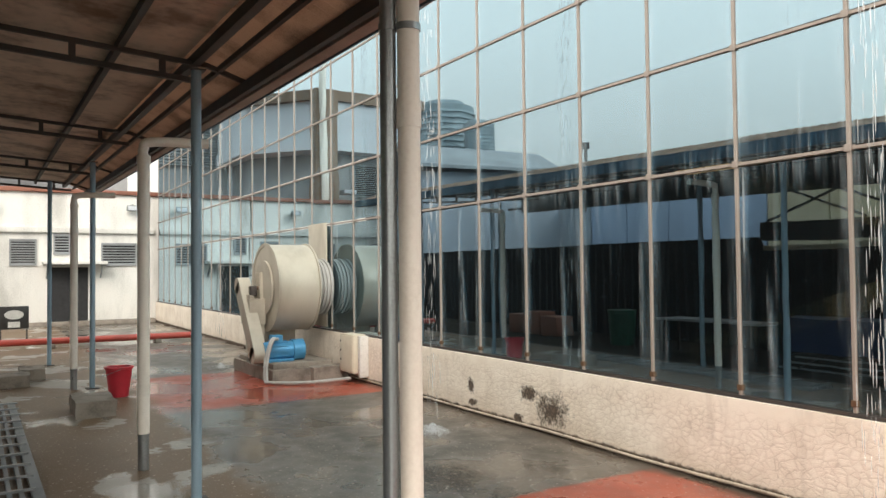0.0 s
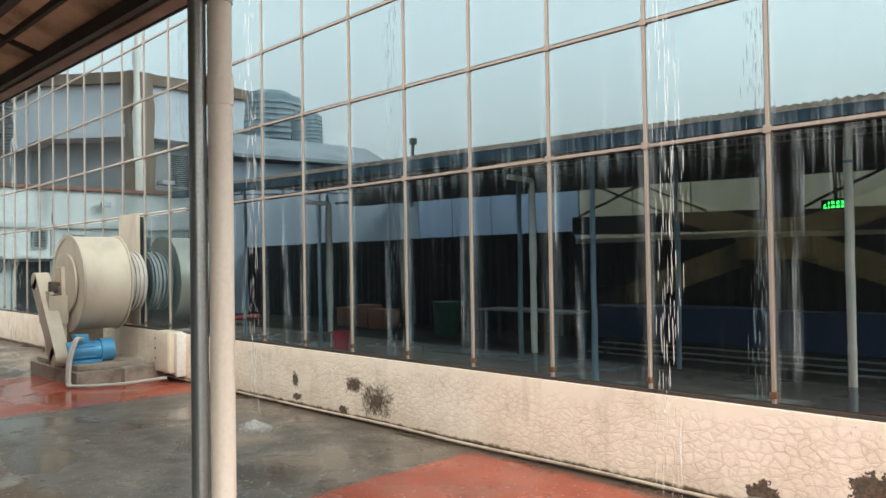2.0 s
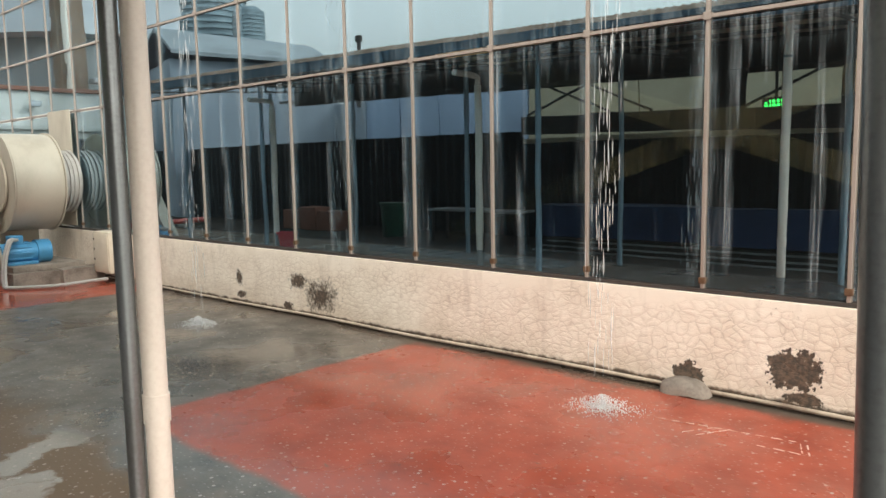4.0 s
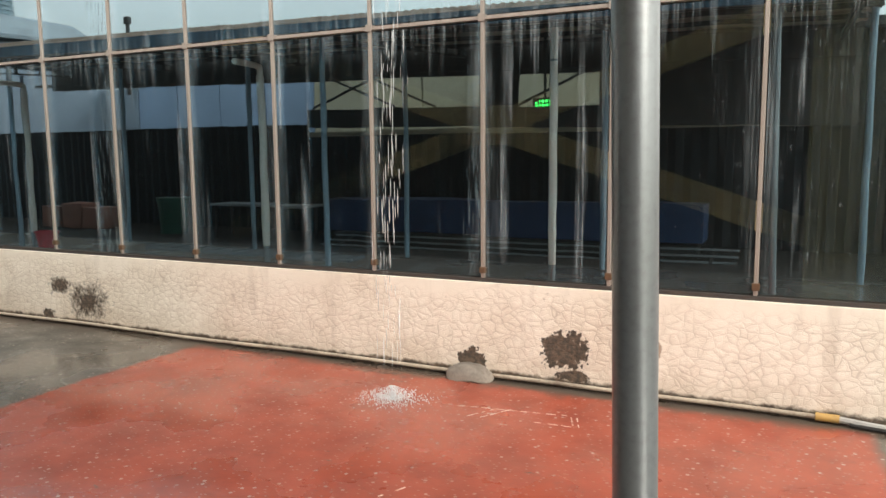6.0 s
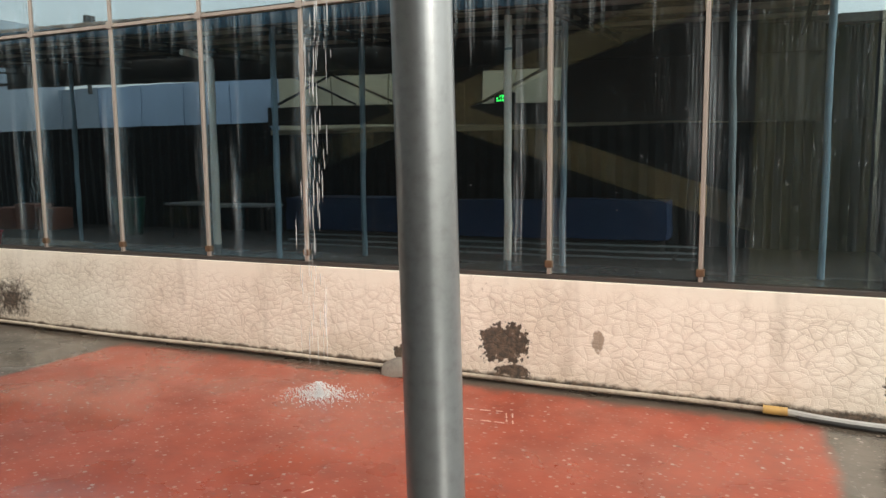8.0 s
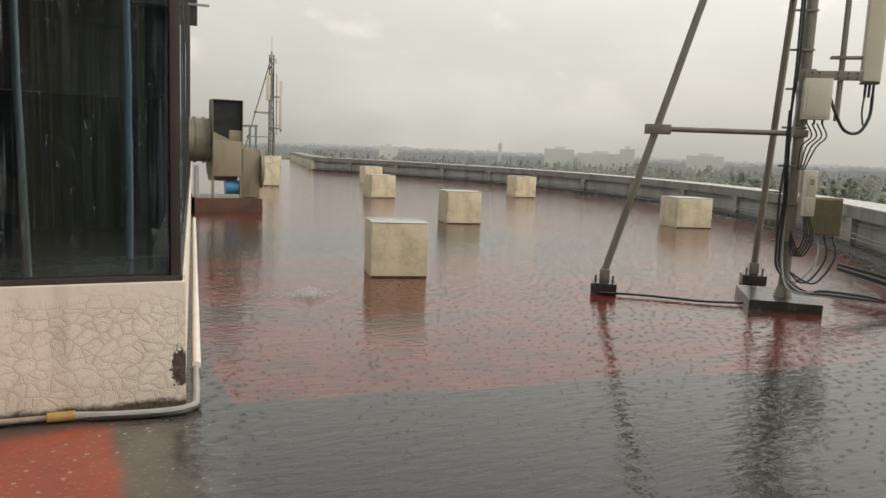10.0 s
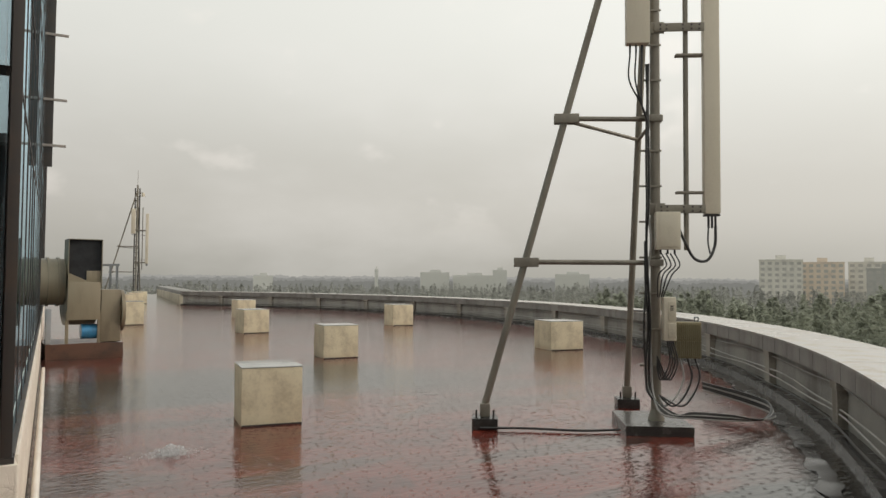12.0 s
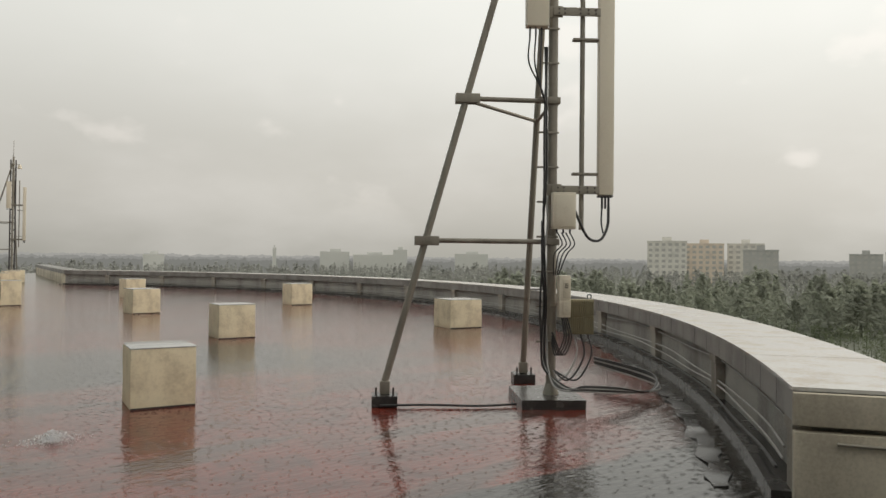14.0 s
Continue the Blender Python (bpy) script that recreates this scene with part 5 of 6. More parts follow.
# ---- the blower at the glass wall ----


def ring_band(bm, c, r0, r1, y0, y1, seg=48):
    rows = []
    for k in range(seg):
        a = 2 * math.pi * k / seg
        rows.append([bm.verts.new((c[0] + r * math.cos(a), y, c[1] + r * math.sin(a))) for r, y in ((r0, y0), (r1, y0), (r1, y1), (r0, y1))])
    for k in range(seg):
        a, b = rows[k], rows[(k + 1) % seg]
        for j in range(4):
            bm.faces.new((a[j], b[j], b[(j + 1) % 4], a[(j + 1) % 4]))
    return bm


def wall_blower(origin):
    f = thing("blower", "cream-grey blower with belt guard and blue motor on concrete", "blower", "roof blowers", Matrix.Translation(origin))
    part("plinth", rough_block(bmesh.new(), -1.25, 1.1, -0.66, 0.64, 0, 0.22, 3.0, 0.015), CONCRETE, f, "stained concrete plinth")
    part("base_frame", box(-1.1, 0.95, -0.6, 0.5, 0.221, 0.31, 0.01), CONCRETE, f)
    # scroll drum with its axis towards the wall
    bm = rod((0, -0.42, 1.62), (0, 0.34, 1.62), 0.8, 56)
    bmesh.ops.bevel(bm, geom=[e for e in bm.edges if len(e.link_faces) == 2 and e.calc_face_angle(0) > 1], offset=0.02, segments=2, affect="EDGES")
    drum = part("drum", bm, BLOWER, f, "round sheet-steel fan casing", 30)
    for y in (-0.435, 0.335):
        part("seam", ring_band(bmesh.new(), (0, 1.62), 0.77, 0.825, y, y + 0.02), BLOWER, drum)
    part("inlet_plate", rod((0, -0.47, 1.62), (0, -0.437, 1.62), 0.5, 40), BLOWER, drum)
    duct = part("duct", rod((0.02, 0.36, 1.62), (0.02, 0.73, 1.62), 0.5, 40), HOSEGREY, f, "wrinkled silver duct collar")
    for i in range(5):
        part("duct_ring", ring_band(bmesh.new(), (0.02, 1.62), 0.49, 0.54 - 0.015 * (i % 2), 0.38 + i * 0.07, 0.42 + i * 0.07), HOSEGREY, duct)
    part("wall_plate", box(-0.75, 0.18, 0.715, 0.735, 0.85, 2.85, 0.004), BLOWER, f, "upright sheet plate at the glass")
    # bearing stand
    bm = bmesh.new()
    for x in (-0.42, 0.1):
        bm_beam(bm, (x, -0.58, 0.3), (x * 0.4 - 0.1, -0.72, 1.5), 0.06, 0.06)
        bm_beam(bm, (x, -0.5, 0.3), (x * 0.4 - 0.1, -0.5, 1.9), 0.06, 0.06)
    bm_beam(bm, (-0.4, -0.72, 1.46), (0.1, -0.72, 1.46), 0.06, 0.06)
    bm_box(bm, -0.4, 0.12, -0.76, -0.46, 0.95, 1.42)
    part("bearing_stand", bm, BLOWER, f)
    shaft = part("shaft", rod((-0.4, -0.78, 1.6), (-0.05, -0.47, 1.62), 0.035, 16), RUSTDARK, f, "rusty drive shaft")
    part("bearing", box(-0.09, 0.09, -0.72, -0.6, 1.47, 1.66, 0.03), DARKSTEEL, shaft)
    # slanted belt guard
    bm = bmesh.new()
    a, b = Vector((-0.45, -0.72, 1.66)), Vector((0.5, -0.72, 0.44))
    bm_beam(bm, a, b, 0.22, 0.30)
    bm_rod(bm, a + Vector((0, -0.11, 0)), a + Vector((0, 0.11, 0)), 0.15, 24)
    bm_rod(bm, b + Vector((0, -0.11, 0)), b + Vector((0, 0.11, 0)), 0.15, 24)
    part("belt_guard", bm, BLOWER, f, "slanted sheet-steel belt guard")
    motor = part("motor", rod((0.5, -0.64, 0.5), (0.5, -0.1, 0.5), 0.16, 28), MOTORBLUE, f, "blue electric motor")
    for i in range(12):
        an = 2 * math.pi * i / 12
        part("fin", bm_beam(bmesh.new(), (0.5 + 0.165 * math.cos(an), -0.55, 0.5 + 0.165 * math.sin(an)), (0.5 + 0.165 * math.cos(an), -0.2, 0.5 + 0.165 * math.sin(an)), 0.02, 0.02), MOTORBLUE, motor)
    part("fan_cover", rod((0.5, -0.11, 0.5), (0.5, 0.1, 0.5), 0.19, 28), MOTORBLUE, motor)
    part("terminal_box", box(0.4, 0.6, -0.5, -0.3, 0.64, 0.78, 0.015), MOTORBLUE, motor)
    part("foot", box(0.33, 0.68, -0.58, -0.12, 0.312, 0.36, 0.01), MOTORBLUE, motor)
    for dx in (0.0, 0.09):
        part("cable", tube([(0.58 + dx, -0.42, 0.72), (0.72 + dx, -0.56, 0.7), (0.8 + dx, -0.68, 0.4), (1.0 + dx, -0.76, 0.08), (1.2, -0.72, 0.04), (1.6, -0.2, 0.05), (1.75, 0.5, 0.08)], 0.028, 8), HOSEGREY, f, "grey flexible conduit")
    # outlet box at the far side
    part("outlet", box(-1.35, -0.5, -0.4, 0.33, 0.32, 1.5, 0.01), BLOWER, f)
    return f


wall_blower((-14.3, -0.78, 0.0))
iso = thing("isolator_box", "cream electrical isolator box on the base wall", "electrical box")
part("case", box(-13.0, -12.45, -0.28, -0.04, 0.16, 0.82, 0.015), EQUIP, iso)
part("door", box(-12.98, -12.47, -0.294, -0.281, 0.19, 0.79, 0.004), EQUIP, iso)
for z in (0.36, 0.52, 0.68):
    part("latch", box(-12.95, -12.92, -0.302, -0.295, z, z + 0.03), DARKSTEEL, iso)
part("back_board", box(-12.44, -12.34, -0.2, -0.04, 0.1, 0.8, 0.01), WHITEWALL, iso)
stub = thing("concrete_upstand", "grey concrete upstand under the cable run", "upstand")
part("body", rough_block(bmesh.new(), -13.4, -13.05, -0.75, -0.1, 0, 0.24, 8.0, 0.02), CONCRETE, stub)


# ---- the second blower, on the right-hand roof ----
def roof_blower():
    f = thing("blower", "rain-stained blower in shade-darkened paint, ducted to the glass wall", "blower", "roof blowers")
    part("plinth", rough_block(bmesh.new(), 1.62, 3.12, 12.9, 14.4, 0, 0.32, 5.0, 0.015), REDPLINTH, f, "wet stained concrete plinth")
    part("duct", rod((1.52, 13.6, 1.62), (2.0, 13.6, 1.62), 0.5, 36), BLOWERSHADED, f, "round sheet duct to the glass wall")
    for x in (1.66, 1.86):
        bm = rod((x, 13.6, 1.62), (x + 0.05, 13.6, 1.62), 0.53, 36)
        part("duct_band", bm, BLOWERSHADED, f)
    casing = part("casing", rod((2.02, 13.6, 1.4), (2.62, 13.6, 1.4), 0.72, 48), BLOWERSHADED, f, "round fan casing")
    part("front_face", box(2.0, 2.64, 12.85, 12.88, 0.82, 1.62, 0.004), BLOWERSHADED, casing)
    bm = bmesh.new()
    vs = [bm.verts.new(p) for p in ((2.0, 12.86, 1.3), (2.64, 12.86, 1.3), (2.64, 12.86, 1.52), (2.0, 12.86, 1.82), (2.0, 13.5, 1.3), (2.64, 13.5, 1.3), (2.64, 13.5, 1.52), (2.0, 13.5, 1.82))]
    for q in ((0, 1, 2, 3), (7, 6, 5, 4), (0, 4, 5, 1), (1, 5, 6, 2), (2, 6, 7, 3), (3, 7, 4, 0)):
        bm.faces.new([vs[i] for i in q])
    part("sloping_cowl", bm, BLOWERSHADED, casing)
    out = part("outlet_frame", box(2.0, 2.012, 12.84, 13.5, 1.5, 2.52), BLOWERSHADED, f)
    part("outlet_frame", box(2.648, 2.66, 12.84, 13.5, 1.5, 2.52), BLOWERSHADED, f)
    # near-black panel paints the shade inside the outlet
    part("outlet_back", box(2.013, 2.647, 12.92, 12.95, 1.5, 2.52), DARKVOID, f, "dark inside of the outlet")
    part("outlet_top", box(2.0, 2.66, 12.84, 13.5, 2.521, 2.533), BLOWERSHADED, f)
    part("outlet_flap", box(2.36, 2.645, 12.9, 12.916, 1.62, 1.86, 0.004), BLOWERSHADED, f)
    part("guard_case", box(2.66, 3.06, 12.9, 13.3, 0.34, 1.46, 0.02), BLOWERSHADED, f, "tall cream belt guard case")
    part("side_cowl", rod((3.07, 13.2, 1.0), (3.14, 13.2, 1.0), 0.45, 28), BLOWERSHADED, f)
    part("motor", rod((2.3, 13.1, 0.56), (2.62, 13.1, 0.56), 0.16, 24), MOTORBLUE, f, "blue electric motor")
    for x in (1.98, 2.6):
        part("leg", box(x, x + 0.06, 12.9, 12.96, 0.321, 1.0), BLOWERSHADED, f)
    part("stand", box(1.62, 1.72, 12.95, 13.1, 0.321, 1.05, 0.01), GREYWALL, f)
    part("rail", bm_beam(bmesh.new(), (2.6, 15.0, 2.0), (3.4, 15.0, 2.03), 0.05, 0.05), STEEL, f)
    part("rail_post", bm_beam(bmesh.new(), (3.2, 15.0, 0.0), (3.2, 15.0, 2.0), 0.05, 0.05), STEEL, f)
    part("rail_post", bm_beam(bmesh.new(), (3.35, 15.0, 0.0), (3.35, 15.0, 2.0), 0.05, 0.05), STEEL, f)


roof_blower()

# ---- painted concrete blocks on the roof ----


def roof_block(x, y, size, h, turn):
    b = thing("roof_block", "cream painted concrete block with wet grey top on the roof", "concrete block", "roof blocks", pose(x, y, 0, 0, 0, turn))
    bm = bmesh.new()
    bm_box(bm, -size / 2, size / 2, -size / 2, size / 2, 0.0, h - 0.012, 0.008)
    bmesh.ops.subdivide_edges(bm, edges=[e for e in bm.edges if e.calc_length() > 0.3], cuts=4, use_grid_fill=True)
    for v in bm.verts:
        if v.co.z < 0.06:
            v.co.z = max(0, v.co.z)
        v.co += Vector((noise.noise(v.co * 5 + Vector((x, 0, 0))), noise.noise(v.co * 5 + Vector((0, y, 0))), 0)) * 0.008
    part("body", bm, BLOCKPAINT, b)
    part("top", box(-size / 2 - 0.003, size / 2 + 0.003, -size / 2 - 0.003, size / 2 + 0.003, h - 0.012, h, 0.003), BLOCKTOP, b, "wet grey top skin")
    part("foot_band", box(-size / 2 + 0.003, size / 2 - 0.003, -size / 2 - 0.004, -size / 2 + 0.01, 0.0, 0.02, 0.0), WETBLACK, b)


for fx, fy, turn, s, h in ((2.72, 4.06, -12, 0.71, 0.69), (6.66, 10.27, -9, 0.78, 0.72), (7.62, 18.12, 0, 0.82, 0.74), (12.21, 9.16, -14, 0.9, 0.72), (13.63, 19.25, -6, 0.82, 0.78), (10.35, 26.8, 0, 0.8, 0.78), (5.2, 24.0, 0, 0.75, 0.85), (7.6, 38.0, 0, 0.8, 0.8), (9.2, 43.0, 0, 0.8, 0.8), (10.2, 46.5, 0, 0.8, 0.8)):
    q = Matrix.Rotation(radians(turn), 4, "Z") @ Vector((s / 2, s / 2, 0))
    roof_block(fx + q.x, fy + q.y, s, h, turn)

# ---- antenna mast ----


def lean_line(a, b, t):
    return Vector(a) + (Vector(b) - Vector(a)) * t


def mast(name_label, origin, turn, scale, full):
    t = thing("antenna_mast", name_label, "antenna mast", "antenna masts", Matrix.Translation(origin) @ Matrix.Rotation(turn, 4, "Z") @ Matrix.Scale(scale, 4))
    # local x runs to the right as seen from the path, y away
    if full:
        part("pad", rough_block(bmesh.new(), -0.42, 0.33, -0.42, 0.6, 0, 0.11, 4.0, 0.004), WETBLACK, t, "wet black concrete pad")
    top = 7.8
    part("pole", rod((0, 0, 0.11 if full else 0), (0, 0, top), 0.058, 24), MASTSTEEL, t)
    part("pole_foot", rod((0, 0, 0.11), (0, 0, 0.24), 0.10, 20, 0.06), MASTSTEEL, t)
    feet = ((-2.0, -0.12, 0), (-0.08, 1.5, 0)) if full else ((-2.0, 0.2, 0), (0.3, 1.5, 0))
    tops = (0, 0, 7.5)
    legs = []
    for fx, fy, _ in feet:
        leg = part("leg", rod((fx, fy, 0.28), tops, 0.042, 20), MASTSTEEL, t, "leaning pipe leg")
        part("footing", box(fx - 0.15, fx + 0.15, fy - 0.15, fy + 0.15, 0, 0.13, 0.01), WETBLACK, leg)
        part("hinge", box(fx - 0.06, fx + 0.06, fy - 0.05, fy + 0.05, 0.131, 0.29, 0.02), MASTSTEEL, leg)
        for dx in (-0.1, 0.1):
            part("bolt", rod((fx + dx, fy - 0.08, 0.131), (fx + dx, fy - 0.08, 0.22), 0.012, 8), DARKSTEEL, leg)
        legs.append(((fx, fy, 0.28), tops))
    for z in (1.95, 3.66):
        p1 = lean_line(*legs[0], (z - 0.28) / 7.22)
        p2 = lean_line(*legs[1], (z - 0.28) / 7.22)
        br = part("brace", rod(p1, (0, 0, z), 0.03, 14), MASTSTEEL, t)
        part("clamp", box(p1.x - 0.13, p1.x + 0.16, p1.y - 0.07, p1.y - 0.04, z - 0.06, z + 0.05, 0.006), MASTSTEEL, br)
        part("clamp", box(p1.x - 0.13, p1.x + 0.16, p1.y + 0.04, p1.y + 0.07, z - 0.06, z + 0.05, 0.006), MASTSTEEL, br)
        part("clamp", box(-0.08, 0.08, -0.08, 0.08, z - 0.04, z + 0.04, 0.01), MASTSTEEL, br)
        if z > 3:
            part("brace", rod(p1 + Vector((0.1, 0, -0.05)), p2 + Vector((0, 0, -0.1)), 0.022, 12), MASTSTEEL, t)
            part("brace", rod(p2 + Vector((0, 0, -0.1)), (0, 0, z), 0.022, 12), MASTSTEEL, t)
    # main panel antenna on its side pole
    part("side_pole", rod((0.36, 0, 2.1), (0.36, 0, 6.3), 0.03, 14), MASTSTEEL, t)
    for z in (2.58, 4.74):
        arm = part("arm", box(-0.02, 0.56, -0.09, -0.065, z - 0.05, z + 0.05, 0.004), MASTSTEEL, t, "flat drilled steel arm")
        part("arm_plate", box(-0.1, 0.1, -0.064, -0.058, z - 0.07, z + 0.07, 0.002), MASTSTEEL, arm)
        for x in (0.05, 0.12, 0.31, 0.41, 0.5):
            part("bolt", rod((x, -0.1, z + 0.025), (x, -0.088, z + 0.025), 0.011, 8), DARKSTEEL, arm)
            part("bolt", rod((x, -0.1, z - 0.025), (x, -0.088, z - 0.025), 0.011, 8), DARKSTEEL, arm)
    for z in (2.78, 4.42):
        part("tilt_bracket", box(0.24, 0.56, -0.045, 0.045, z - 0.015, z + 0.015, 0.004), MASTSTEEL, t)
    bm = box(0.55, 0.74, -0.09, 0.05, 2.52, 5.9, 0.03)
    ant = part("panel_antenna", bm, ANTENNA, t, "tall cream panel antenna")
    part("end_cap", box(0.56, 0.73, -0.08, 0.04, 2.5, 2.519), DARKSTEEL, ant)
    for x in (0.61, 0.65, 0.69):
        part("connector", rod((x, -0.02, 2.36), (x, -0.02, 2.5), 0.014, 10), BLACK, ant)
    bm = box(-0.36, -0.09, -0.2, -0.05, 4.52, 6.2, 0.02)
    ant2 = part("panel_antenna", bm, ANTENNA, t, "broad cream panel antenna")
    for x in (-0.31, -0.24, -0.17):
        part("connector", rod((x, -0.12, 4.42), (x, -0.12, 4.52), 0.012, 10), BLACK, ant2)
    # step bolts and cable clips
    for i in range(14):
        z = 0.75 + i * 0.42
        part("step_clip", box(-0.2, 0.06, -0.075, -0.06, z - 0.012, z + 0.012, 0.003), MASTSTEEL, t)
    if not full:
        for dx in (-0.14, 0.14):
            part("lattice_leg", rod((dx, 0.1, 0), (dx, 0.1, 7.6), 0.04, 8), DARKSTEEL, t)
        for k in range(19):
            z = 0.2 + k * 0.38
            part("lattice_bar", bm_beam(bmesh.new(), (-0.14, 0.1, z), (0.14, 0.1, z + 0.38 * (k % 2)), 0.035, 0.035), DARKSTEEL, t)
        part("camera_arm", rod((0, 0, 7.3), (0.35, 0, 7.3), 0.02, 8), MASTSTEEL, t)
        part("dome_camera", rod((0.35, 0, 7.05), (0.35, 0, 7.3), 0.14, 16, 0.08), ANTENNA, t)
        part("lightning_rod", rod((0, 0, 7.8), (0, 0, 8.8), 0.015, 6), MASTSTEEL, t)
        return t
    # boxes on the pole
    jb = part("junction_box", box(-0.03, 0.25, -0.2, -0.07, 2.1, 2.54, 0.012), EQUIP, t, "cream junction box")
    part("lid", box(0.0, 0.22, -0.212, -0.201, 2.13, 2.51, 0.004), EQUIP, jb)
    for x in (0.03, 0.11, 0.19):
        part("gland", rod((x, -0.14, 2.05), (x, -0.14, 2.1), 0.012, 8), BLACK, jb)
    ps = part("power_unit", box(0.05, 0.19, -0.22, -0.06, 1.05, 1.55, 0.012), EQUIP, t, "slim cream power unit")
    part("cover", box(0.09, 0.18, -0.232, -0.221, 1.28, 1.5, 0.006), PIERPAINT, ps)
    part("cover", box(0.09, 0.18, -0.232, -0.221, 1.08, 1.25, 0.006), PIERPAINT, ps)
    for k in range(3):
        part("label_bar", box(0.115, 0.155, -0.236, -0.233, 1.4 + k * 0.022, 1.41 + k * 0.022), DARKSTEEL, ps)
    ru = part("radio_unit", box(0.2, 0.5, -0.1, 0.04, 0.84, 1.26, 0.01), OLIVE, t, "olive finned radio unit")
    for i in range(13):
        x = 0.21 + i * 0.0225
        for z0, z1 in ((0.86, 1.04), (1.06, 1.24)):
            part("fin", box(x, x + 0.009, -0.13, -0.101, z0, z1), OLIVE, ru)
    part("handle", tube([(0.44, -0.03, 1.26), (0.44, -0.03, 1.31), (0.48, -0.03, 1.31), (0.48, -0.03, 1.26)], 0.008, 6), STEEL, ru)
    # cables
    r = random.Random(9)
    for i in range(6):
        x = -0.085 - 0.009 * i
        pts = [(x + r.uniform(-0.026, 0.026), -0.07 - 0.012 * (i % 3), z) for z in (4.3, 3.4, 2.7, 2.2, 1.7, 1.2, 0.7)]
        if i > 2:
            pts = pts[3:]
        pts += [(x + 0.03, -0.12, 0.42), (0.02 + 0.03 * i, -0.26, 0.22), (0.35, -0.3, 0.19 + 0.012 * i), (0.8, -0.12, 0.14 + 0.012 * i), (1.25, 0.1, 0.12), (1.5, 0.42 + 0.03 * i, 0.12 + 0.02 * i), (1.35, 1.0, 0.16 + 0.025 * i), (1.05, 1.9, 0.2 + 0.02 * i)]
        part("cable", tube(pts, 0.013, 7, 6), BLACK if i % 3 else HOSEGREY, t, "black cable" if i % 3 else "grey cable")
    part("cable", tube([(0.22, -0.14, 2.4), (0.3, -0.15, 2.2), (0.42, -0.12, 2.0), (0.58, -0.06, 1.98), (0.68, -0.02, 2.15), (0.69, -0.02, 2.38)], 0.017, 8), BLACK, t)
    part("cable", tube([(0.61, -0.02, 2.38), (0.6, -0.03, 2.2), (0.62, -0.04, 2.06)], 0.01, 7), BLACK, t)
    for i in range(4):
        x = 0.04 + 0.05 * i
        part("cable", tube([(x, -0.14, 2.06), (x + 0.05, -0.17, 1.92), (x - 0.04, -0.16, 1.8), (0.0 + 0.02 * i, -0.12, 1.55)], 0.008, 6), BLACK, t)
        part("cable", tube([(0.1 + 0.02 * i, -0.15, 1.05), (0.12 + 0.03 * i, -0.17, 0.8), (0.02 + 0.03 * i, -0.17, 0.6), (-0.02, -0.14, 0.75 + 0.04 * i)], 0.009, 6), BLACK, t)
    for i in range(3):
        x = 0.26 + 0.09 * i
        part("cable", tube([(x, -0.05, 0.84), (x + 0.04, -0.08, 0.62), (x - 0.06, -0.12, 0.4), (x - 0.2, -0.16, 0.3), (0.0, -0.16, 0.42)], 0.012, 6), BLACK if i else HOSEGREY, t)
    for i in range(3):
        x = -0.31 + 0.07 * i
        part("cable", tube([(x, -0.12, 4.42), (x - 0.01, -0.12, 4.1), (-0.17, -0.11, 3.8), (-0.1, -0.1, 3.6)], 0.01, 6), BLACK, t)
    part("floor_cable", tube([(-2.05, -0.3, 0.03), (-1.5, -0.26, 0.03), (-0.9, -0.3, 0.025), (-0.45, -0.22, 0.03)], 0.015, 6), BLACK, t)
    return t


MAST_TURN = math.atan2(-0.62, 0.784)
mast("grey pipe antenna mast with panel antennas and black cables", (6.77, 1.40, 0.0), MAST_TURN, 1.0, True)
mast("distant lattice-like antenna mast with dome camera at the roof edge", (11.3, 51.5, 0.0), math.atan2(-0.2, 0.98), 1.06, False)
plate = thing("loose_plate", "dark flat plate lying on the coping", "plate")
p = arc(RAD + 0.3, A0 + 0.55)
part("sheet", box(p.x - 0.3, p.x + 0.5, p.y - 0.2, p.y + 0.2, 0.857, 0.885, 0.004), DARKSTEEL, plate)

# ---- distance ----


def far_house(name_label, x, y, w, d2, h, storeys, bays, mat, turn):
    b = thing("apartment_block", name_label, "building", "far apartment blocks", pose(x, y, -18, 0, 0, turn))
    part("wall", box(-w / 2, w / 2, -d2 / 2, d2 / 2, 0, h), mat, b)
    part("parapet", box(-w / 2 - 0.3, w / 2 + 0.3, -d2 / 2 - 0.3, d2 / 2 + 0.3, h + 0.01, h + 1.0), mat, b)
    part("stair_head", box(-w * 0.12, w * 0.12, -d2 / 4, d2 / 4, h + 1.01, h + 4.2), mat, b)
    for i in range(storeys):
        for j in range(bays):
            cx = -w / 2 + w * (j + 0.5) / bays
            z = h * (i + 0.3) / storeys
            part("window", box(cx - w / bays * 0.27, cx + w / bays * 0.27, -d2 / 2 - 0.12, -d2 / 2 - 0.004, z, z + h / storeys * 0.5), FARWINDOW, b)


def far_at(px_angle, dist):
    return (-0.2 + dist * math.sin(px_angle), -4.4 + dist * math.cos(px_angle))


for ang, dist, w, h, mat, st, ba, lab in ((58.6, 620, 30, 35, FARCREAM, 8, 6, "pale cream apartment block in rain haze"), (61.2, 640, 30, 33.5, FARPINK, 8, 6, "peach apartment block in rain haze"),
                                          (64.0, 660, 28, 34, FARCREAM, 8, 5, "cream apartment block in rain haze"), (65.0, 600, 24, 28, FARGREY, 7, 5, "grey apartment block in rain haze"),
                                          (71.5, 760, 26, 27, FARGREY, 6, 5, "low grey block among the trees"), (74.0, 640, 30, 27, FARGREY, 6, 6, "unfinished grey block among the trees")):
    x, y = far_at(radians(ang), dist)
    far_house(lab, x, y, w, 16, h, st, ba, mat, -ang)

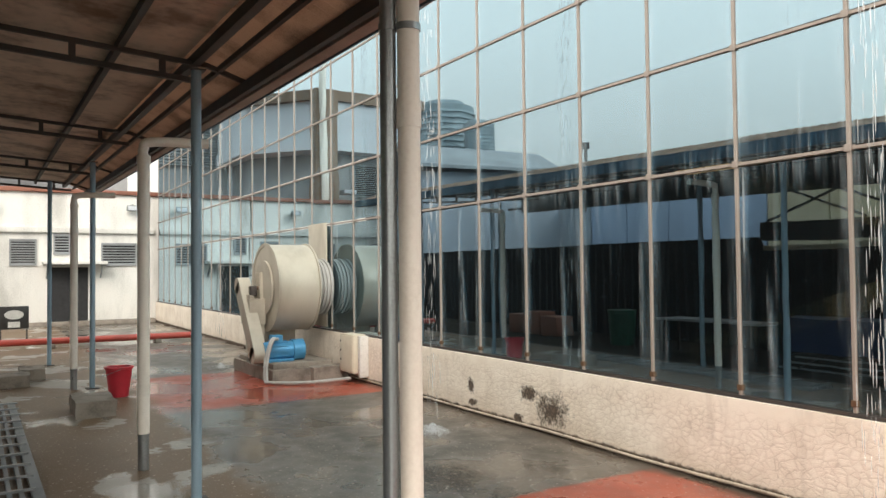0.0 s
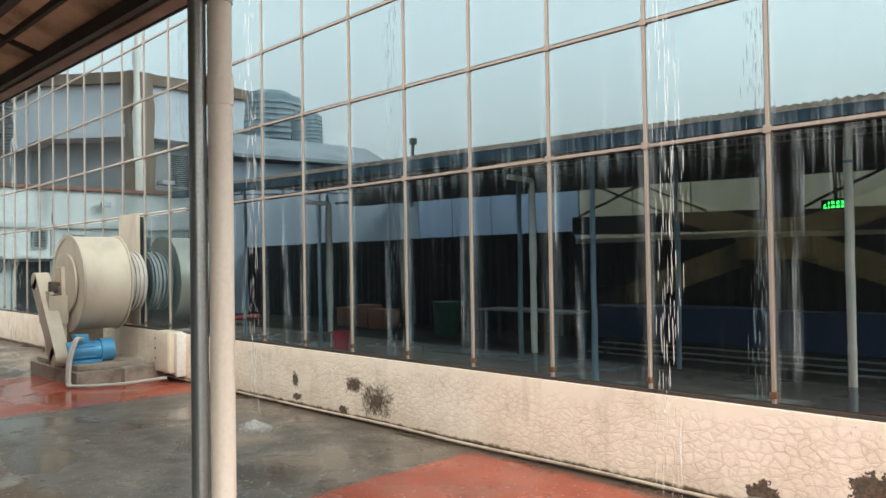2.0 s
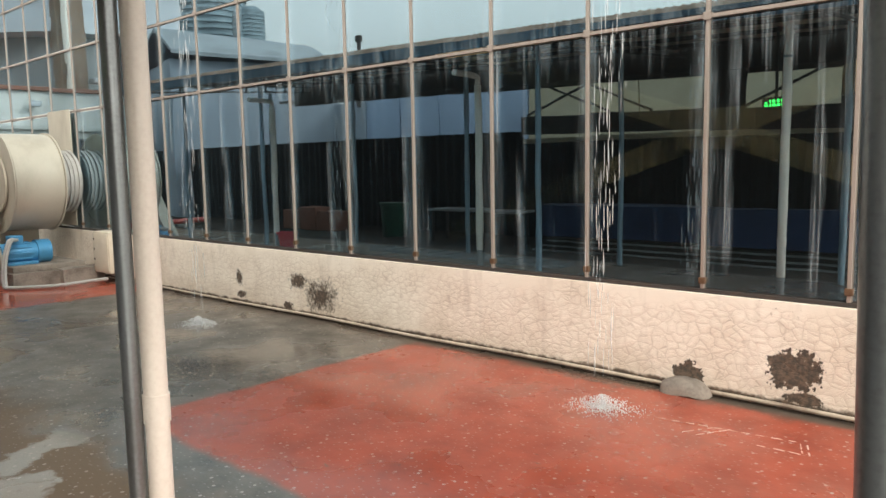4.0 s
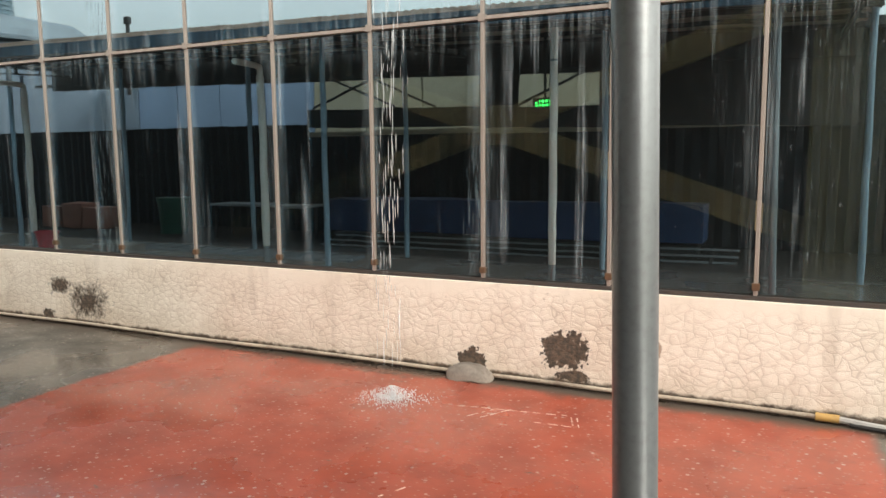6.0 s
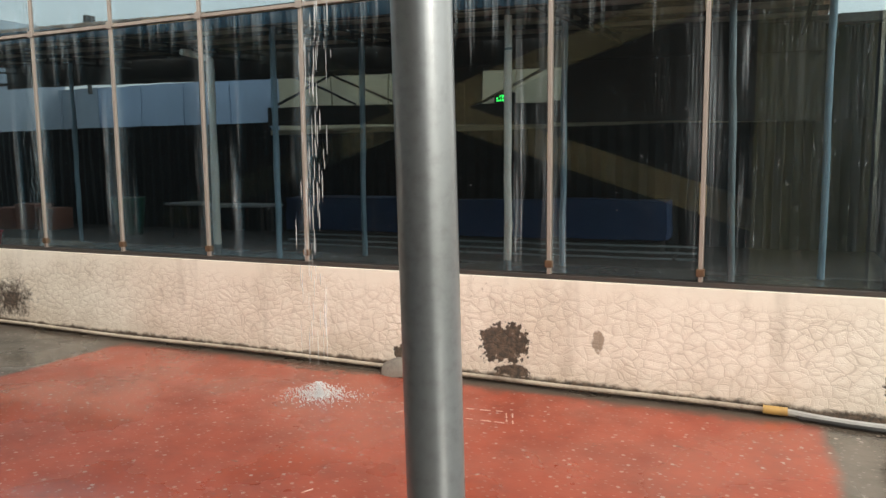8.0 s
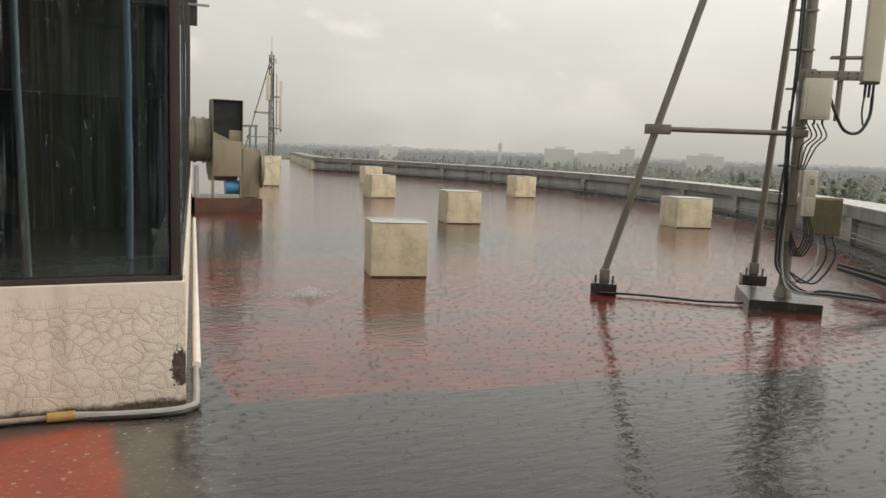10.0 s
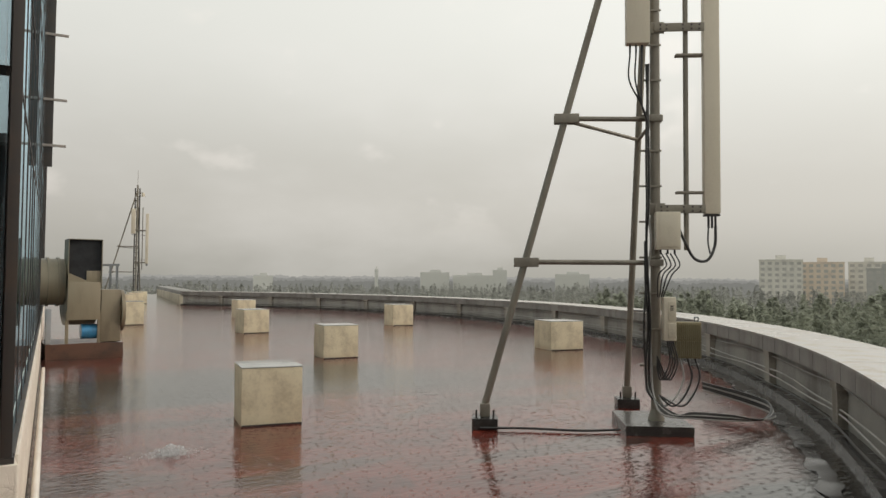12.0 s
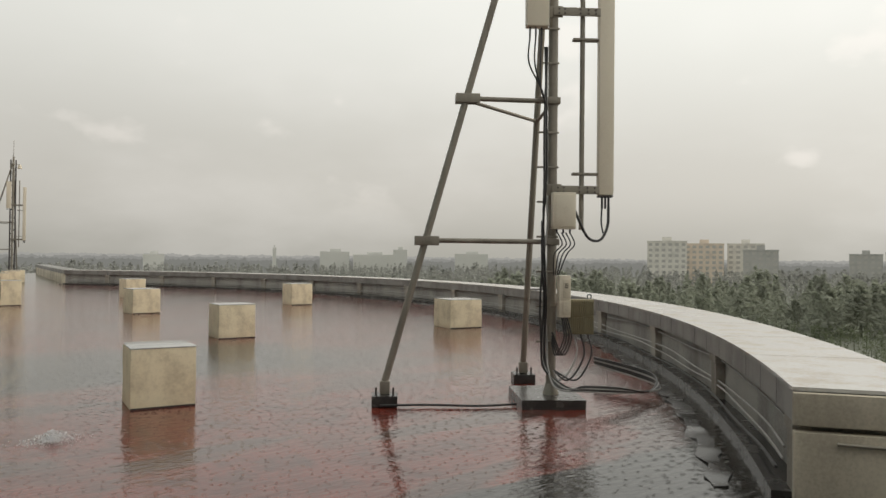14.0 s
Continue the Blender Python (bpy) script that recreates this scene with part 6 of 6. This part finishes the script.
# facade colour almost matches the sky: the haze is put into it
FARVEIL = plain("haze_paled_facade", (0.62, 0.62, 0.59), 0.9, 0, (0.58, 0.58, 0.55), 0.4, 0.2)
for ang, dist, w, h in ((33.5, 880, 34, 27), (36.5, 900, 50, 24), (38.5, 860, 16, 30), (44.0, 900, 40, 26), (20.5, 880, 22, 22), (29.0, 840, 4, 30)):
    x, y = far_at(radians(ang), dist)
    b = thing("hazy_block", "pale building almost lost in rain haze", "building", "hazy blocks", pose(x, y, -18, 0, 0, -ang))
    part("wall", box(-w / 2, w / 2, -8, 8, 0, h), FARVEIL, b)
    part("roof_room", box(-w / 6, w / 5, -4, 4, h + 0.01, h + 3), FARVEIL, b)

rt = random.Random(21)


def tree_geometry(verts, faces, x, y, h, spread, clumps, r):
    """A feathery crown: many small tilted leaf sprays round a tapered trunk."""
    k = len(verts)
    tw = 0.02 * h
    for zz, s in ((0, 1.0), (0.9 * h, 0.2)):
        for a in (0, 2.1, 4.2):
            verts.append((x + tw * s * math.cos(a), y + tw * s * math.sin(a), -18 + zz))
    for i in range(3):
        faces.append((k + i, k + (i + 1) % 3, k + 3 + (i + 1) % 3, k + 3 + i))
    for _ in range(clumps):
        u = r.random() ** 0.8
        zz = h * (0.08 + 0.92 * u)
        rr = spread * (1.04 - u) * math.sqrt(r.random()) * (0.9 + 0.25 * math.sin(u * 13 + x))
        a = r.uniform(0, 6.283)
        cx, cy, cz = x + rr * math.cos(a), y + rr * math.sin(a), -18 + zz
        s = h * r.uniform(0.035, 0.085)
        for _ in range(2):
            k = len(verts)
            b = r.uniform(0, 6.283)
            dx, dy, dz = math.cos(b) * s, math.sin(b) * s, r.uniform(-0.6, 1.0) * s
            verts += [(cx - dx, cy - dy, cz - dz), (cx + dy * 0.45, cy - dx * 0.45, cz - 0.25 * s), (cx + dx, cy + dy, cz + dz), (cx - dy * 0.45, cy + dx * 0.45, cz + 0.3 * s)]
            faces.append((k, k + 1, k + 2, k + 3))


def forest(name, label, spots, material):
    verts, faces = [], []
    for x, y, h, sp, c in spots:
        tree_geometry(verts, faces, x, y, h, sp, c, rt)
    me = bpy.data.meshes.new(name)
    me.from_pydata(verts, [], faces)
    me.materials.append(material)
    return tagged(new(name, me), label, "trees", kind="stuff")


spots = []
for _ in range(2600):
    ang = radians(rt.uniform(-8, 96))
    dist = 330 + 560 * rt.random()
    x, y = far_at(ang, dist)
    h = rt.uniform(9, 14.5) * (1.0 + 0.35 * noise.noise(Vector((math.degrees(ang) * 0.35, dist * 0.01, 1))))
    spots.append((x, y, h, h * rt.uniform(0.3, 0.5), 34))
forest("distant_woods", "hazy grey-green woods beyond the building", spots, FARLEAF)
spots = []
for _ in range(420):
    ang = radians(rt.uniform(44, 84))
    dist = 215 + 130 * rt.random()
    x, y = far_at(ang, dist)
    h = rt.uniform(8, 14.5) * (1.0 + 0.5 * noise.noise(Vector((math.degrees(ang) * 0.5, 4, 1))))
    spots.append((x, y, h, h * rt.uniform(0.34, 0.55), 120))
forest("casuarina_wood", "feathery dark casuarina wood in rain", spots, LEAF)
spots = []
for _ in range(1500):
    ang = radians(rt.uniform(52, 92))
    dist = 100 + 130 * rt.random()
    x, y = far_at(ang, dist)
    h = rt.uniform(1.5, 4.5)
    spots.append((x, y, h, h * 0.8, 26))
forest("shrub_field", "low green shrubs below the roof edge", spots, SHRUB)


def skyline(name, radius, base, amp, step_deg, color, seed):
    r = random.Random(seed)
    bm = bmesh.new()
    prev = None
    n_s = int(360 / step_deg)
    h = 0.0
    for i in range(n_s + 1):
        a = 2 * math.pi * i / n_s
        h = base + amp * sum(w * noise.noise(Vector((math.cos(a) * q, math.sin(a) * q, seed))) for q, w in ((40, 0.35), (160, 0.4), (520, 0.4), (1400, 0.25)))
        p = (radius * math.cos(a), radius * math.sin(a))
        cur = (bm.verts.new((*p, -18.2)), bm.verts.new((*p, h)))
        if prev:
            bm.faces.new((prev[0], cur[0], cur[1], prev[1]))
        prev = cur
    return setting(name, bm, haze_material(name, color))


# farther rings are paler: growing haze is put into their glowing colour
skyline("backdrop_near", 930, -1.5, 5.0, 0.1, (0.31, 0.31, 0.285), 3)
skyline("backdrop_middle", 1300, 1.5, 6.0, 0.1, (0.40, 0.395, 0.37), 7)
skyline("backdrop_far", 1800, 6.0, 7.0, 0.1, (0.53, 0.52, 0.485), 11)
